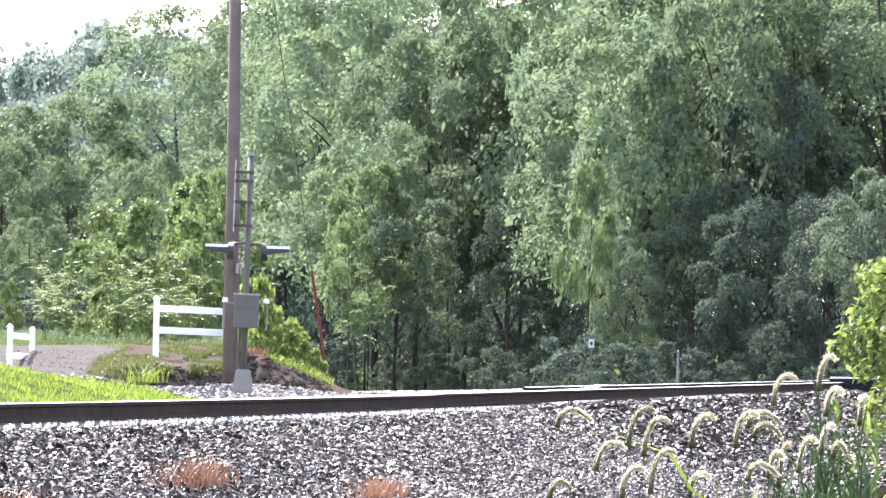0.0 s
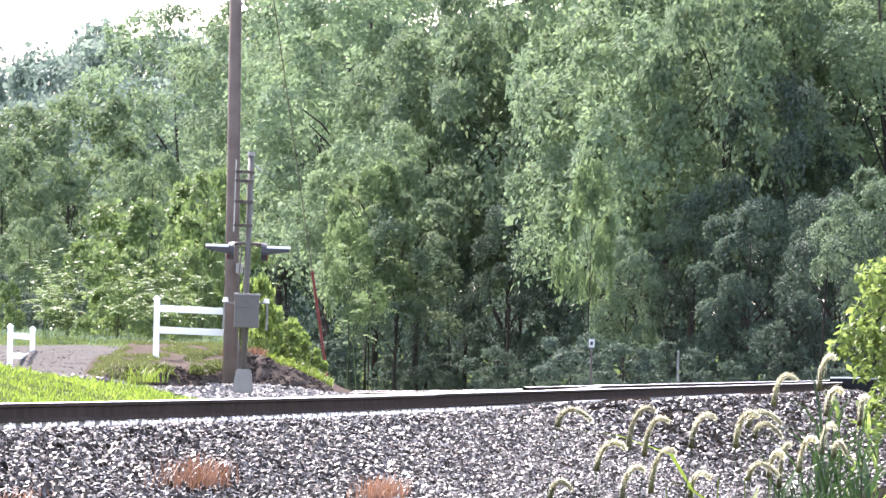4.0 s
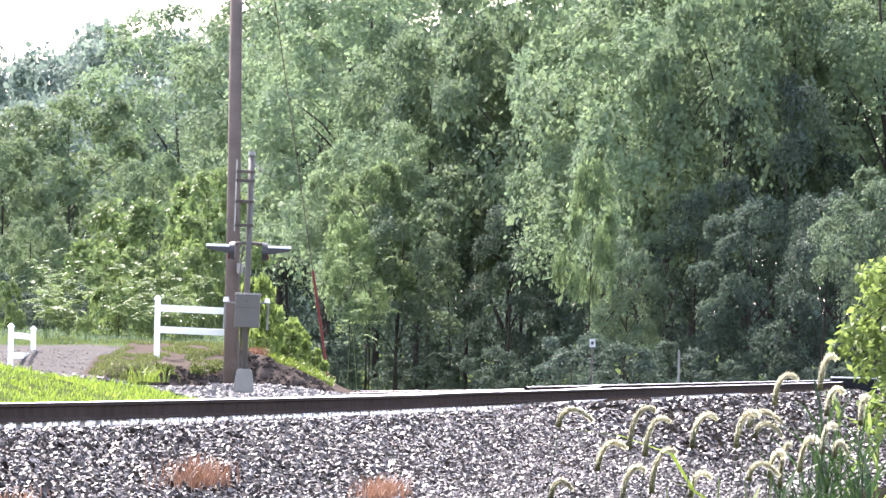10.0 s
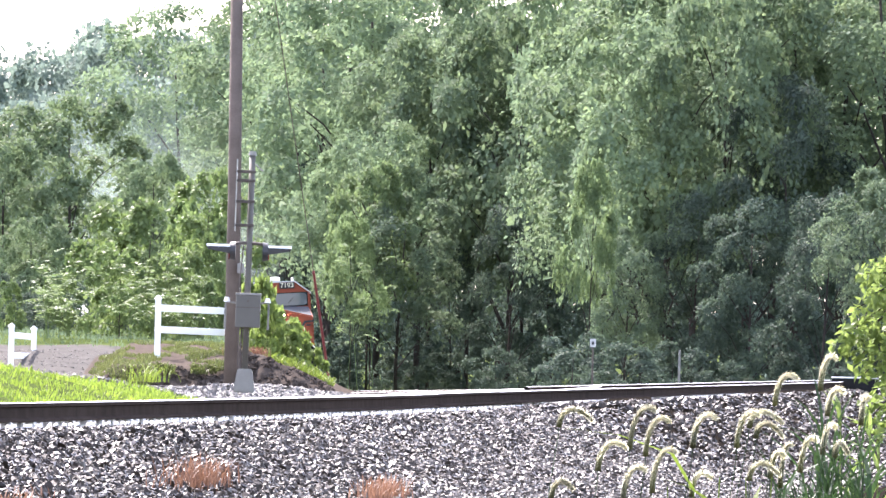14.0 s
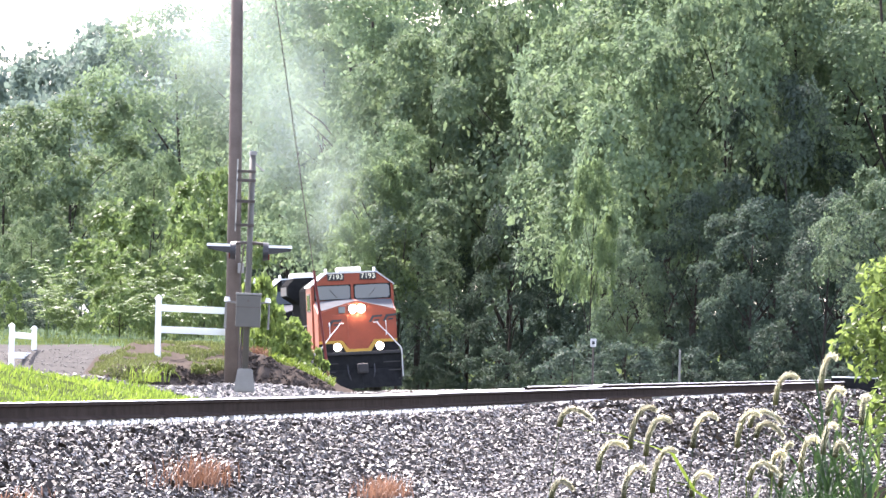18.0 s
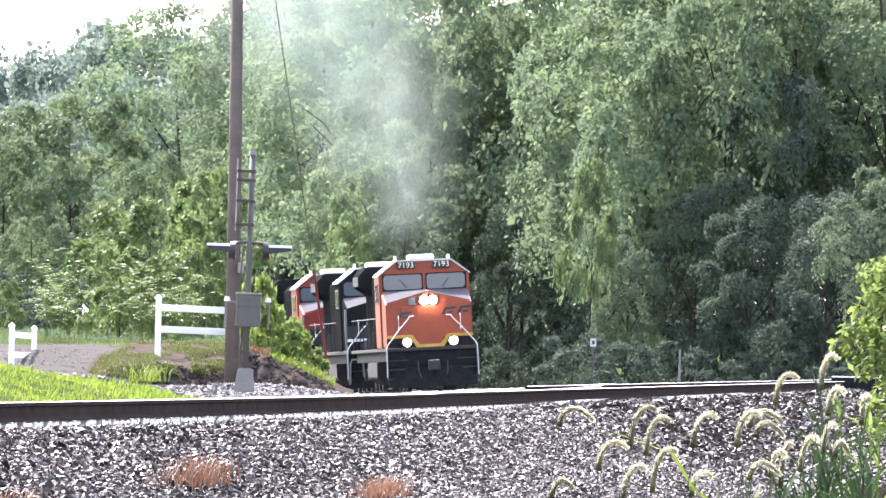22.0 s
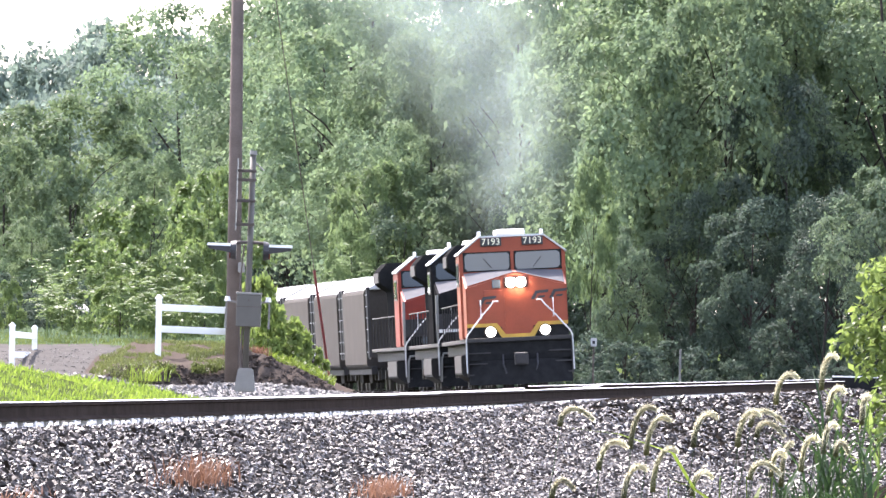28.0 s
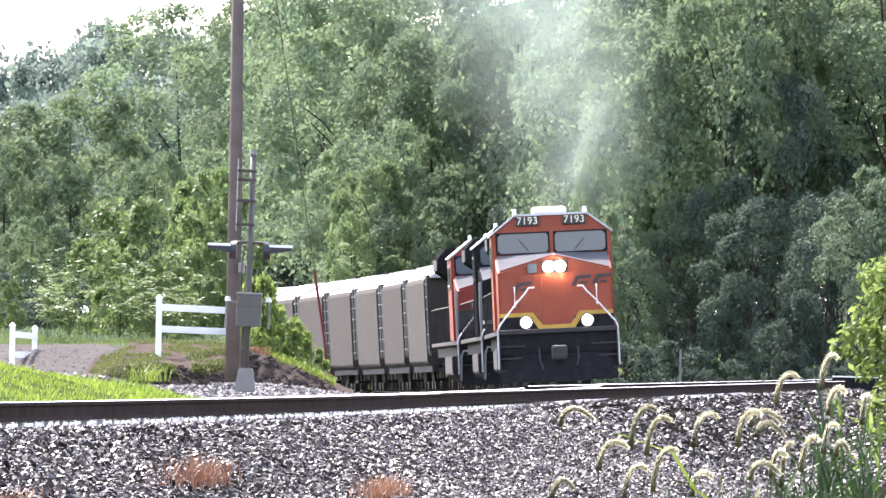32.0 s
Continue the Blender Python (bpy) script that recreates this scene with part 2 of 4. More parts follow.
def branch_x(y):
    return line_x(155) + 0.0675 * (y - 155)


def smooth(a, b, x):
    x = min(1, max(0, (x - a) / (b - a)))
    return x * x * (3 - 2 * x)


def bed(d, top):
    """Cross-section of the stone bed at d metres from the line's middle."""
    d = abs(d)
    return top - 0.262 - max(0, d - 1.35) * 0.5


def ground_z(x, y):
    d = x - line_x(y)
    v = y / DEEP
    far_on = smooth(180, 190, v)
    left = smooth(-3.4 - 1.6 * far_on, -7.2 - 0.6 * far_on, d)
    right = smooth(0, 6, d)
    n = noise.noise((x * 0.35, y * 0.12, 0)) * 0.12 + noise.noise((x * 1.3, y * 0.6, 3)) * 0.06
    bank = 0.12 + 0.22 * smooth(90, 115, v) * smooth(142, 128, v) + 0.62 * (smooth(188, 200, v) + (smooth(150, 195, v) - smooth(188, 200, v)) * smooth(-9.0, -10.5, d)) + 0.45 * smooth(190, 260, v)
    bank -= 0.22 * smooth(-10.2, -9.0, d) * smooth(138, 146, v) * smooth(200, 188, v)
    bank -= 0.6 * smooth(-9.0, -10.5, d) * smooth(150, 170, v) * smooth(225, 200, v)
    base = (-0.42 + line_z(y)) * (1 - left) + (bank - 0.15) * left
    low = -1.6 + 0.3 * smooth(200, 330, v)
    z = base * (1 - right) + low * right + n * (0.3 + left + right * 0.5)
    far = smooth(400, 700, v)
    z += far * (3 + 5 * smooth(20, -120, x)) + 6 * smooth(700, 1500, v)
    z = max(z, bed(d, line_z(y)))
    if v > 100:
        z = max(z, bed(x - branch_x(y), -1.3 * smooth(165, 134, y)))
    return z


us = [-3000, -1500, -700, -400, -250, -160, -110, -80, -60, -45, -36, -30, -26, -22, -19, -16, -14, -12] + list(np.arange(-11, 12, 0.5)) + list(np.arange(12, 40, 1.0)) + [42, 46, 52, 60, 80, 120, 200, 400, 900, 3000]
ys = [-600, -200, -80, -30, -10] + list(np.arange(0, 80, 5)) + list(np.arange(80, 460, 2.0)) + list(np.arange(460, 700, 10)) + [720, 780, 840, 940, 1100, 1350, 1800, 2600, 4000]
gv, gf, gm = [], [], []
for y in ys:
    for u in us:
        x = line_x(y) + u
        gv.append((x, y, ground_z(x, y)))
nu = len(us)
for j in range(len(ys) - 1):
    for i in range(nu - 1):
        gf.append((j * nu + i, j * nu + i + 1, (j + 1) * nu + i + 1, (j + 1) * nu + i))
        y, u = ys[j], us[i]
        x = line_x(y) + u
        db = abs(x - branch_x(y)) if y > 135 else 99
        v = y / DEEP
        if abs(u) < 4.4 or db < 4.6 or (0 < u < 16 and v < 330):
            gm.append(0)
        elif u < 0 and 136 < v < 216 and -17 < u < -8.6 - 0.02 * (v - 136):
            gm.append(2)
        elif u < 0 and 138 <= v < 200:
            gm.append(2)
        else:
            gm.append(3)
ground = mesh_object("ground", gv, gf, [M["ballast"], M["soil"], M["gravel"], material("turf", (0.045, 0.06, 0.02), 0.95, vary=0.4, scale=0.8, fine=12, bump=0.8, bump_dist=0.06)], smooth=True)
ground.data.polygons.foreach_set("material_index", gm)
tagged(ground, "ground with grey stone ballast, gravel drive and rough grass", "ground", kind="structure")


# ---- rails, ties and ballast ----
RAIL = [(-0.075, -0.186), (0.075, -0.186), (0.075, -0.172), (0.012, -0.145), (0.010, -0.05), (0.036, -0.04), (0.036, -0.006), (0.028, 0.0),
        (-0.028, 0.0), (-0.036, -0.006), (-0.036, -0.04), (-0.010, -0.05), (-0.012, -0.145), (-0.075, -0.172)]


def rail(name, fx, fz, off, y0, y1, parent, step=1.5):
    verts, faces, mats = [], [], []
    k = int((y1 - y0) / step) + 1
    n = len(RAIL)
    for i in range(k + 1):
        y = y0 + (y1 - y0) * i / k
        s = (fx(y + 0.5) - fx(y - 0.5))
        for px, pz in RAIL:
            verts.append((fx(y) + off + px, y - s * (off + px), fz(y) + pz))
    for i in range(k):
        for j in range(n):
            faces.append((i * n + j, i * n + (j + 1) % n, (i + 1) * n + (j + 1) % n, (i + 1) * n + j))
            mats.append(1 if j in (6, 7, 8) else 0)
    ob = mesh_object(name, verts, faces, [M["rail_side"], M["rail_top"]], parent)
    ob.data.polygons.foreach_set("material_index", mats)
    return ob


G = 0.754
main = thing("railway_track", "curving steel rails on pale ties in grey ballast", "railway track", kind="structure")
rail("outer_rail", line_x, line_z, G, -150, 640, main)
rail("inner_rail", line_x, lambda y: line_z(y) - line_cant(y), -G, -150, 640, main)
side = thing("railway_track", "straight branch rails on pale ties in grey ballast", "railway track", kind="structure")
rail("outer_rail", branch_x, lambda y: 0.002, G, 159, 560, side)
rail("inner_rail", branch_x, lambda y: 0.0, -G, 205, 560, side)


def tie_mesh():
    bm = box(-1.3, 1.3, -0.12, 0.12, -0.42, -0.275, 0.015)
    for s in (-1, 1):
        box(min(s * 0.66, s * 0.83), max(s * 0.66, s * 0.83), -0.1, 0.1, -0.28, -0.187, 0.01, bm)
    me = bpy.data.meshes.new("tie")
    bm.to_mesh(me)
    bm.free()
    me.materials.append(M["tie"])
    return me


def fastener_mesh():
    bm = bmesh.new()
    vs = [bm.verts.new(p) for p in ((0.945, -0.11, -0.285), (0.985, -0.11, -0.285), (0.985, -0.04, -0.2), (0.945, -0.04, -0.2), (0.945, 0.06, -0.2), (0.985, 0.06, -0.2), (0.985, 0.06, -0.285), (0.945, 0.06, -0.285))]
    for f in ((0, 1, 2, 3), (3, 2, 5, 4), (4, 5, 6, 7), (0, 3, 4, 7), (1, 6, 5, 2), (0, 7, 6, 1)):
        bm.faces.new([vs[i] for i in f])
    bmesh.ops.bevel(bm, geom=list(bm.edges), offset=0.012, segments=1, affect="EDGES")
    me = bpy.data.meshes.new("fastener")
    bm.to_mesh(me)
    bm.free()
    me.materials.append(M["tie"])
    return me


tie_data, fastener_data = tie_mesh(), fastener_mesh()
rng = random.Random(5)
y = 84.0
while y < 262:
    for fx, own in ((line_x, main), (branch_x, side)):
        if own is side and (y < 222):
            continue
        ob = new("tie", tie_data)
        ob.parent = own
        s = fx(y + 0.5) - fx(y - 0.5)
        ob.matrix_basis = Matrix.Translation((fx(y) + rng.uniform(-0.03, 0.03), y, line_z(y) if own is main else 0)) @ pose(0, 0, 0, 0, 0, -math.degrees(math.atan(s)) + rng.uniform(-0.6, 0.6))
        new("fastener", fastener_data).parent = ob
    y += 0.6


def stone_verts(r, c, size):
    base = np.array([(1, 0, 0), (-1, 0, 0), (0, 1, 0), (0, -1, 0), (0, 0, 1), (0, 0, -1)], float)
    v = base * r.uniform(0.55, 1.25, (6, 1)) + r.normal(0, 0.22, (6, 3))
    a, b, cc = r.uniform(0, math.tau, 3)
    rot = np.array(Euler((a, b, cc)).to_matrix())
    return (v @ rot.T) * (size * 0.58, size * 0.58, size * 0.46) + np.array(c)


OCT = [(0, 2, 4), (2, 1, 4), (1, 3, 4), (3, 0, 4), (2, 0, 5), (1, 2, 5), (3, 1, 5), (0, 3, 5)]


def stones(name, count, where, size, label, mat="stone", rise=None, seed=11):
    r = np.random.RandomState(seed)
    vs, fs = [], []
    for i in range(count):
        x, yy = where(r)
        k = len(vs)
        sz = size * r.uniform(0.6, 1.4)
        vs.extend(map(tuple, stone_verts(r, (x, yy, ground_z(x, yy) + sz * 0.15 + (rise(x, yy) if rise else 0)), sz)))
        fs.extend([(a + k, b + k, c + k) for a, b, c in OCT])
    return tagged(mesh_object(name, vs, fs, M[mat], label=label), label, "ballast", kind="stuff")


def near_bed(r):
    yy = 80 + 105 * r.rand() ** 0.95
    return line_x(yy) + 1.1 + (1.1 + 0.034 * (yy - 80)) * r.rand(), yy


def far_bed(r):
    yy = 175 + 190 * r.rand() ** 1.3
    return branch_x(yy) + 1.02 + 4.8 * r.rand(), yy


def inner_bed(r):
    yy = 90 + 200 * r.rand()
    return line_x(yy) - 3.2 + 3.9 * r.rand(), yy


def single_stones():
    """The nearest stones of the slope, one object each, on eight shared meshes."""
    r = np.random.RandomState(6)
    kinds = []
    for i in range(8):
        me = bpy.data.meshes.new("stone")
        me.from_pydata([tuple(v) for v in stone_verts(r, (0, 0, 0), 0.085)], [], OCT)
        me.materials.append(M["stone"])
        kinds.append(me)
    for i in range(300):
        yy = 86 + 30 * r.rand()
        x = line_x(yy) + 1.5 + 1.6 * r.rand()
        ob = new("stone", kinds[i % 8])
        ob.parent = ground
        ob.matrix_basis = pose(x, yy, ground_z(x, yy) + 0.03, r.uniform(0, 360), r.uniform(0, 360), 0)


single_stones()


def gore_heap(r):
    return 5.45 + r.normal(0, 0.6), 290 + r.normal(0, 1.6)


def heap_rise(x, y):
    return 0.45 * math.exp(-((x - 5.45) / 0.95) ** 2 - ((y - 290) / 2.4) ** 2) * (1 + 0.25 * noise.noise((x * 2, y, 3)))


stones("ballast_heap", 2600, gore_heap, 0.11, "small heap of grey ballast between the tracks", "pale_glint_stone", heap_rise)
stones("ballast_stones", 56000, near_bed, 0.06, "loose dark grey crushed stones of the track bed")
# scattered pale stones imitate sunlit facets among the dark ones
stones("ballast_stones", 10000, near_bed, 0.056, "pale crushed stones standing in for sun glints on the ballast", "pale_glint_stone", None, 15)
stones("ballast_stones", 14000, far_bed, 0.10, "loose grey crushed stones beside the branch rails")
def shoulder(r):
    yy = 187 + 84 * r.rand()
    return line_x(yy) - 2.4 - 5.2 * r.rand() ** 1.6, yy


def drive(r):
    yy = (140 + 74 * r.rand()) * DEEP
    return line_x(yy) - 9.6 - 6.5 * r.rand(), yy


stones("drive_gravel", 7000, drive, 0.035, "grey gravel stones of the drive", "pale_stone")
stones("shoulder_stones", 13000, shoulder, 0.10, "pale loose gravel along the foot of the bank", "pale_stone")
# paler stone here stands for the sunlit band between the rails
stones("ballast_stones", 9000, inner_bed, 0.08, "pale crushed stones between the rails, sunlight in their colour", "pale_stone")


# ---- trees ----
def leaf_cloud(r, centres, radii, per, size, droop=0.25, squash=0.75, aspect=0.55):
    """Folded leaves spread in clumps: arrays of vertices and faces."""
    n = len(centres) * per
    c = np.repeat(centres, per, 0)
    rad = np.repeat(radii, per)[:, None]
    d = r.normal(0, 1, (n, 3))
    d /= np.linalg.norm(d, axis=1)[:, None]
    p = c + d * rad * (r.rand(n, 1) ** 0.45) * np.array((1, 1, squash))
    ax = r.normal(0, 1, (n, 3))
    ax -= d * (ax * d).sum(1)[:, None] * 0.75
    ax[:, 2] -= droop
    ax /= np.linalg.norm(ax, axis=1)[:, None]
    up = r.normal(0, 0.38, (n, 3)) + np.array((0, 0, 0.75)) + d * 0.8
    sd = np.cross(ax, up)
    sd /= np.linalg.norm(sd, axis=1)[:, None] + 1e-6
    nm = np.cross(sd, ax)
    ln = (size * r.uniform(0.6, 1.4, (n, 1)))
    v = np.empty((n, 4, 3))
    v[:, 0] = p
    v[:, 1] = p + ax * ln * 0.45 + sd * ln * aspect * 0.5 + nm * ln * 0.1
    v[:, 2] = p + ax * ln
    v[:, 3] = p + ax * ln * 0.45 - sd * ln * aspect * 0.5 + nm * ln * 0.1
    return v.reshape(-1, 3)


def leaf_object(name, v, mat, parent=None, label=""):
    n = len(v) // 4
    me = bpy.data.meshes.new(name)
    me.vertices.add(n * 4)
    me.vertices.foreach_set("co", v.astype(np.float32).ravel())
    idx = np.arange(n * 4).reshape(n, 4)
    tri = np.concatenate([idx[:, [0, 1, 2]], idx[:, [0, 2, 3]]], 1).reshape(-1)
    me.loops.add(n * 6)
    me.loops.foreach_set("vertex_index", tri.astype(np.int32))
    me.polygons.add(n * 2)
    me.polygons.foreach_set("loop_start", np.arange(0, n * 6, 3, dtype=np.int32))
    me.materials.append(mat)
    me.update(calc_edges=True)
    me.validate()
    ob = new(name, me)
    if parent:
        ob.parent = parent
    if label:
        ob["label"] = label
    return ob


def bough_leaves(r, centres, radii, axis, pads, per, leaf, aspect=0.72, droop=0.2):
    """Leaves laid like shingles on small pads over the outer and upper side of each bough, with larger ones inside."""
    n = len(centres)
    out = centres - axis
    out[:, 2] *= 0.3
    out /= np.linalg.norm(out, axis=1)[:, None] + 1e-6
    d = r.normal(0, 1, (n * pads, 3))
    d /= np.linalg.norm(d, axis=1)[:, None]
    d += np.repeat(out, pads, 0) * 0.5 + np.array((0, 0, 0.7))
    d /= np.linalg.norm(d, axis=1)[:, None]
    rad = np.repeat(radii, pads)[:, None]
    pc = np.repeat(centres, pads, 0) + d * rad * r.uniform(0.62, 1.08, (n * pads, 1)) * np.array((1, 1, 0.66))
    pr = rad * r.uniform(0.16, 0.36, (n * pads, 1))
    m = n * pads * per
    dd, c, rr = np.repeat(d, per, 0), np.repeat(pc, per, 0), np.repeat(pr, per, 0)
    q = r.normal(0, 0.62, (m, 3))
    q -= dd * (q * dd).sum(1)[:, None] * 0.6
    p = c + q * rr
    p[:, 2] -= (q ** 2).sum(1) * rr[:, 0] * 0.3
    ax = q + r.normal(0, 0.6, (m, 3))
    ax[:, 2] -= droop
    up = dd + np.array((0, 0, 0.35)) + r.normal(0, 0.42, (m, 3))
    ln = leaf * r.uniform(0.55, 1.45, (m, 1))
    k = n * 26
    ip = np.repeat(centres, 26, 0) + r.normal(0, 0.3, (k, 3)) * np.repeat(radii, 26)[:, None]
    p = np.concatenate([p, ip])
    ax = np.concatenate([ax, r.normal(0, 1, (k, 3))])
    up = np.concatenate([up, r.normal(0, 0.6, (k, 3)) + np.array((0, 0, 0.6))])
    ln = np.concatenate([ln, np.maximum(leaf, np.repeat(radii, 26)[:, None] * r.uniform(0.18, 0.32, (k, 1)))])
    ax /= np.linalg.norm(ax, axis=1)[:, None] + 1e-6
    sd = np.cross(ax, up)
    sd /= np.linalg.norm(sd, axis=1)[:, None] + 1e-6
    nm = np.cross(sd, ax)
    v = np.empty((len(p), 4, 3))
    v[:, 0] = p
    v[:, 1] = p + ax * ln * 0.45 + sd * ln * aspect * 0.5 + nm * ln * 0.1
    v[:, 2] = p + ax * ln
    v[:, 3] = p + ax * ln * 0.45 - sd * ln * aspect * 0.5 + nm * ln * 0.1
    return v.reshape(-1, 3)


def tree(seed, h, spread, crown_from, boughs, pads, per, leaf, mat, label="", category="tree", name="tree", group="", lump=(0.26, 0.44), limbs=12):
    """Trunk, limbs out to the longest boughs, and a crown of leafy boughs; its height is kept under "tall"."""
    r = np.random.RandomState(seed)
    t = thing(name, label, category, group)
    t["tall"] = h * 0.97
    tr = h * 0.011
    bend = r.uniform(-0.04, 0.04, 2) * h
    top = Vector((bend[0], bend[1], h * 0.8))
    pts = [Vector((0, 0, -0.4)), Vector((0, 0, h * 0.2)), Vector((bend[0] * 0.4, bend[1] * 0.4, h * 0.5)), top]
    part("trunk", tube(pts, tr, 8, taper=0.25), M["bark"], t, smooth=True)
    centres, radii, axis, tips = [], [], [], []
    for i in range(boughs):
        f = (i + r.rand()) / boughs
        br = spread * r.uniform(*lump) * (1.0 - 0.2 * f)
        z = h * (crown_from + (1 - crown_from) * f) - br * 0.75 * f
        prof = math.sqrt(max(0.02, 1 - abs((f - 0.4) / 0.66) ** 2.6))
        a = i * 2.4 + r.uniform(-0.5, 0.5)
        rad = max(0.0, spread * prof - br * 0.6) * r.uniform(0.5, 1.08)
        ax = Vector((0, 0, 0)).lerp(top, f)
        c = (ax.x + rad * math.cos(a), ax.y + rad * math.sin(a), max(z, br * 0.3))
        centres.append(c)
        radii.append(br)
        axis.append((ax.x, ax.y, c[2]))
        tips.append((rad, c))
    tips.sort(key=lambda q: -q[0])
    for rad, c in tips[:limbs]:
        z0 = max(h * 0.12, c[2] - rad * 0.9)
        f = min(0.95, z0 / (h * 0.8))
        st = Vector((top.x * f * f, top.y * f * f, z0))
        en = Vector(c)
        part("limb", tube([st, st.lerp(en, 0.5) + Vector((0, 0, rad * 0.12)), en], tr * 0.33, 5, taper=0.2), M["bark"], t)
    leaf_object("crown", bough_leaves(r, np.array(centres), np.array(radii), np.array(axis), pads, per, leaf), mat, t)
    return t


def planted(x, y, s=1.0, rz=0.0, w=1.0):
    return Matrix.Translation((x, y, ground_z(x, y))) @ pose(0, 0, 0, 0, 0, rz) @ Matrix.Diagonal((s * w, s * w, s, 1))


def grove(kinds, spots, seed=1):
    """Rows of kind, x, y, height of the top above the rail and breadth. The first use of a kind moves the model itself, the rest are copies."""
    r = random.Random(seed)
    used = set()
    for k, x, y, top, w in spots:
        t = kinds[k]
        m = planted(x, y, (top - ground_z(x, y)) / t["tall"], r.uniform(0, 360), w)
        if k in used:
            copy_thing(t, m)
        else:
            used.add(k)
            t.matrix_basis = m


tall = [tree(20 + i, 20, 6.6, 0.3, 26, 19, 42, 0.21, M["leaf_wood"], "tall leafy deciduous tree at the wood's edge", group="wood behind the line") for i in range(2)]
mid = [tree(40 + i, 12, 4.4, (0.36, 0.05, 0.3)[i], 21, 18, 42, 0.18, M[("leaf_wood", "leaf_shade", "leaf_mid")[i]], "leafy tree with drooping branches beside the line", group="trees by the line") for i in range(3)]
# added small trees: their yellower leaves stand in for sunlit branches
mid.append(tree(44, 7, 2.6, 0.42, 13, 15, 40, 0.15, M["leaf_young_lit"], "small yellow-green tree standing in for sunlit branches", group="trees by the line", limbs=8))
low = [tree(60 + i, 4.5, 2.6, 0.02, 13, 11, 36, 0.17, M["leaf_shade"], "dense green shrub beside the railway", "shrub", name="shrub", group="shrubs by the line", limbs=6) for i in range(3)]
sunny = [tree(80 + i, 7.5, 3.2, 0.03, 30, 15, 36, 0.15, M["leaf_olive"], "dull olive-green bushy tree behind the white fence", group="trees behind the fence") for i in range(2)]
sunlow = [tree(90 + i, 4.2, 2.5, 0.02, 15, 16, 40, 0.15, M["leaf_sun"], "sunlit yellow-green bush behind the white fence", "bush", name="bush", group="bushes behind the fence", limbs=6) for i in range(3)]
hill = [tree(110 + i, 16, 7.0, 0.06, 18, 15, 24, 0.36, M["leaf_far_haze"], "distant leafy tree on the wooded hill", group="wooded hill", limbs=6) for i in range(3)]
bank = [tree(97 + i, 1.6, 0.72, 0.03, 15, 8, 15, 0.13, M["leaf_near"], "leafy yellow-green bush on the dirt bank", "bush", name="bush", group="bushes on the bank", limbs=5) for i in range(2)]

# kind, x, y, height of the top, breadth
TALL = [(0, -12.8, 560, 17.3, 0.90), (0, -9.7, 560, 15.0, 0.90), (1, -7.8, 545, 18.7, 0.90), (0, -5.4, 530, 19.3, 1.00), (1, -2.9, 507, 18.3, 1.00), (0, -1.1, 504, 16.2, 0.90), (1, 1.1, 505, 14.4, 0.80), (0, 2.9, 500, 16.3, 0.80), (1, 4.7, 498, 18.8, 1.00), (0, 6.5, 490, 16.4, 0.90), (0, 8.3, 470, 17.9, 0.95), (1, 10.2, 465, 18.4, 1.00), (0, 12.3, 463, 18.4, 1.00), (0, 14.3, 462, 18.6, 1.00), (1, 16.0, 460, 18.6, 1.00), (1, 17.9, 455, 18.0, 1.00), (1, -4.1, 540, 18.8, 1.00), (0, 2.6, 530, 16.0, 0.90), (0, 9.8, 490, 18.7, 1.00), (1, 14.0, 485, 18.6, 1.00)]
MID = [(0, -5.2, 520, 12.9, 0.85), (1, -7.2, 535, 9.8, 0.80), (3, -3.0, 478, 8.6, 0.62), (0, -3.2, 487, 8.2, 0.90), (0, -0.6, 493, 11.4, 0.80), (2, -1.9, 478, 7.3, 0.90), (0, 1.1, 494, 12.5, 0.75), (0, 3.4, 488, 13.8, 0.75), (1, 2.8, 480, 7.5, 0.90), (0, 6.6, 472, 13.6, 0.75), (3, 5.7, 442, 5.2, 0.55), (3, -3.7, 462, 3.8, 0.75), (2, 7.2, 448, 8.2, 0.80), (0, 8.8, 455, 11.8, 0.90), (0, 11.1, 453, 13.3, 0.75), (1, 13.6, 450, 12.6, 0.80), (1, 9.9, 450, 7.6, 0.90), (1, 12.0, 445, 7.4, 1.00), (2, 16.2, 422, 10.6, 0.90), (1, 14.7, 440, 7.6, 1.00), (1, 0.4, 490, 5.9, 0.90), (1, 4.9, 485, 6.9, 0.80)]
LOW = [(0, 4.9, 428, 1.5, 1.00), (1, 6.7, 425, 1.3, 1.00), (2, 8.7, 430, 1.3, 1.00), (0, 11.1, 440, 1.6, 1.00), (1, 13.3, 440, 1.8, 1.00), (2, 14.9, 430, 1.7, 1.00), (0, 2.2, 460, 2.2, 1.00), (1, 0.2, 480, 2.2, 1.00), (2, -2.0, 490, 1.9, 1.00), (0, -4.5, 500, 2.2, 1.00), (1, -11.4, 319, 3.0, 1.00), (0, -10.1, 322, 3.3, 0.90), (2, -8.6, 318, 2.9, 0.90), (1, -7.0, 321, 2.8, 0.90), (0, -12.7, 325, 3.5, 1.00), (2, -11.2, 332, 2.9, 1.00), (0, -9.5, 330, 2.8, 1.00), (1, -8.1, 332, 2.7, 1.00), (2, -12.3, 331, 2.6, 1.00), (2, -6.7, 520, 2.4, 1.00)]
SUNNY = [(0, -11.4, 348, 8.3, 0.95), (1, -13.2, 342, 6.8, 0.90), (0, -8.6, 338, 6.4, 0.70), (1, -12.1, 335, 5.2, 0.90), (0, -9.6, 340, 5.4, 0.80), (1, -7.8, 345, 5.0, 0.60), (0, -14.7, 350, 7.7, 0.90), (1, -7.0, 350, 5.6, 0.50)]
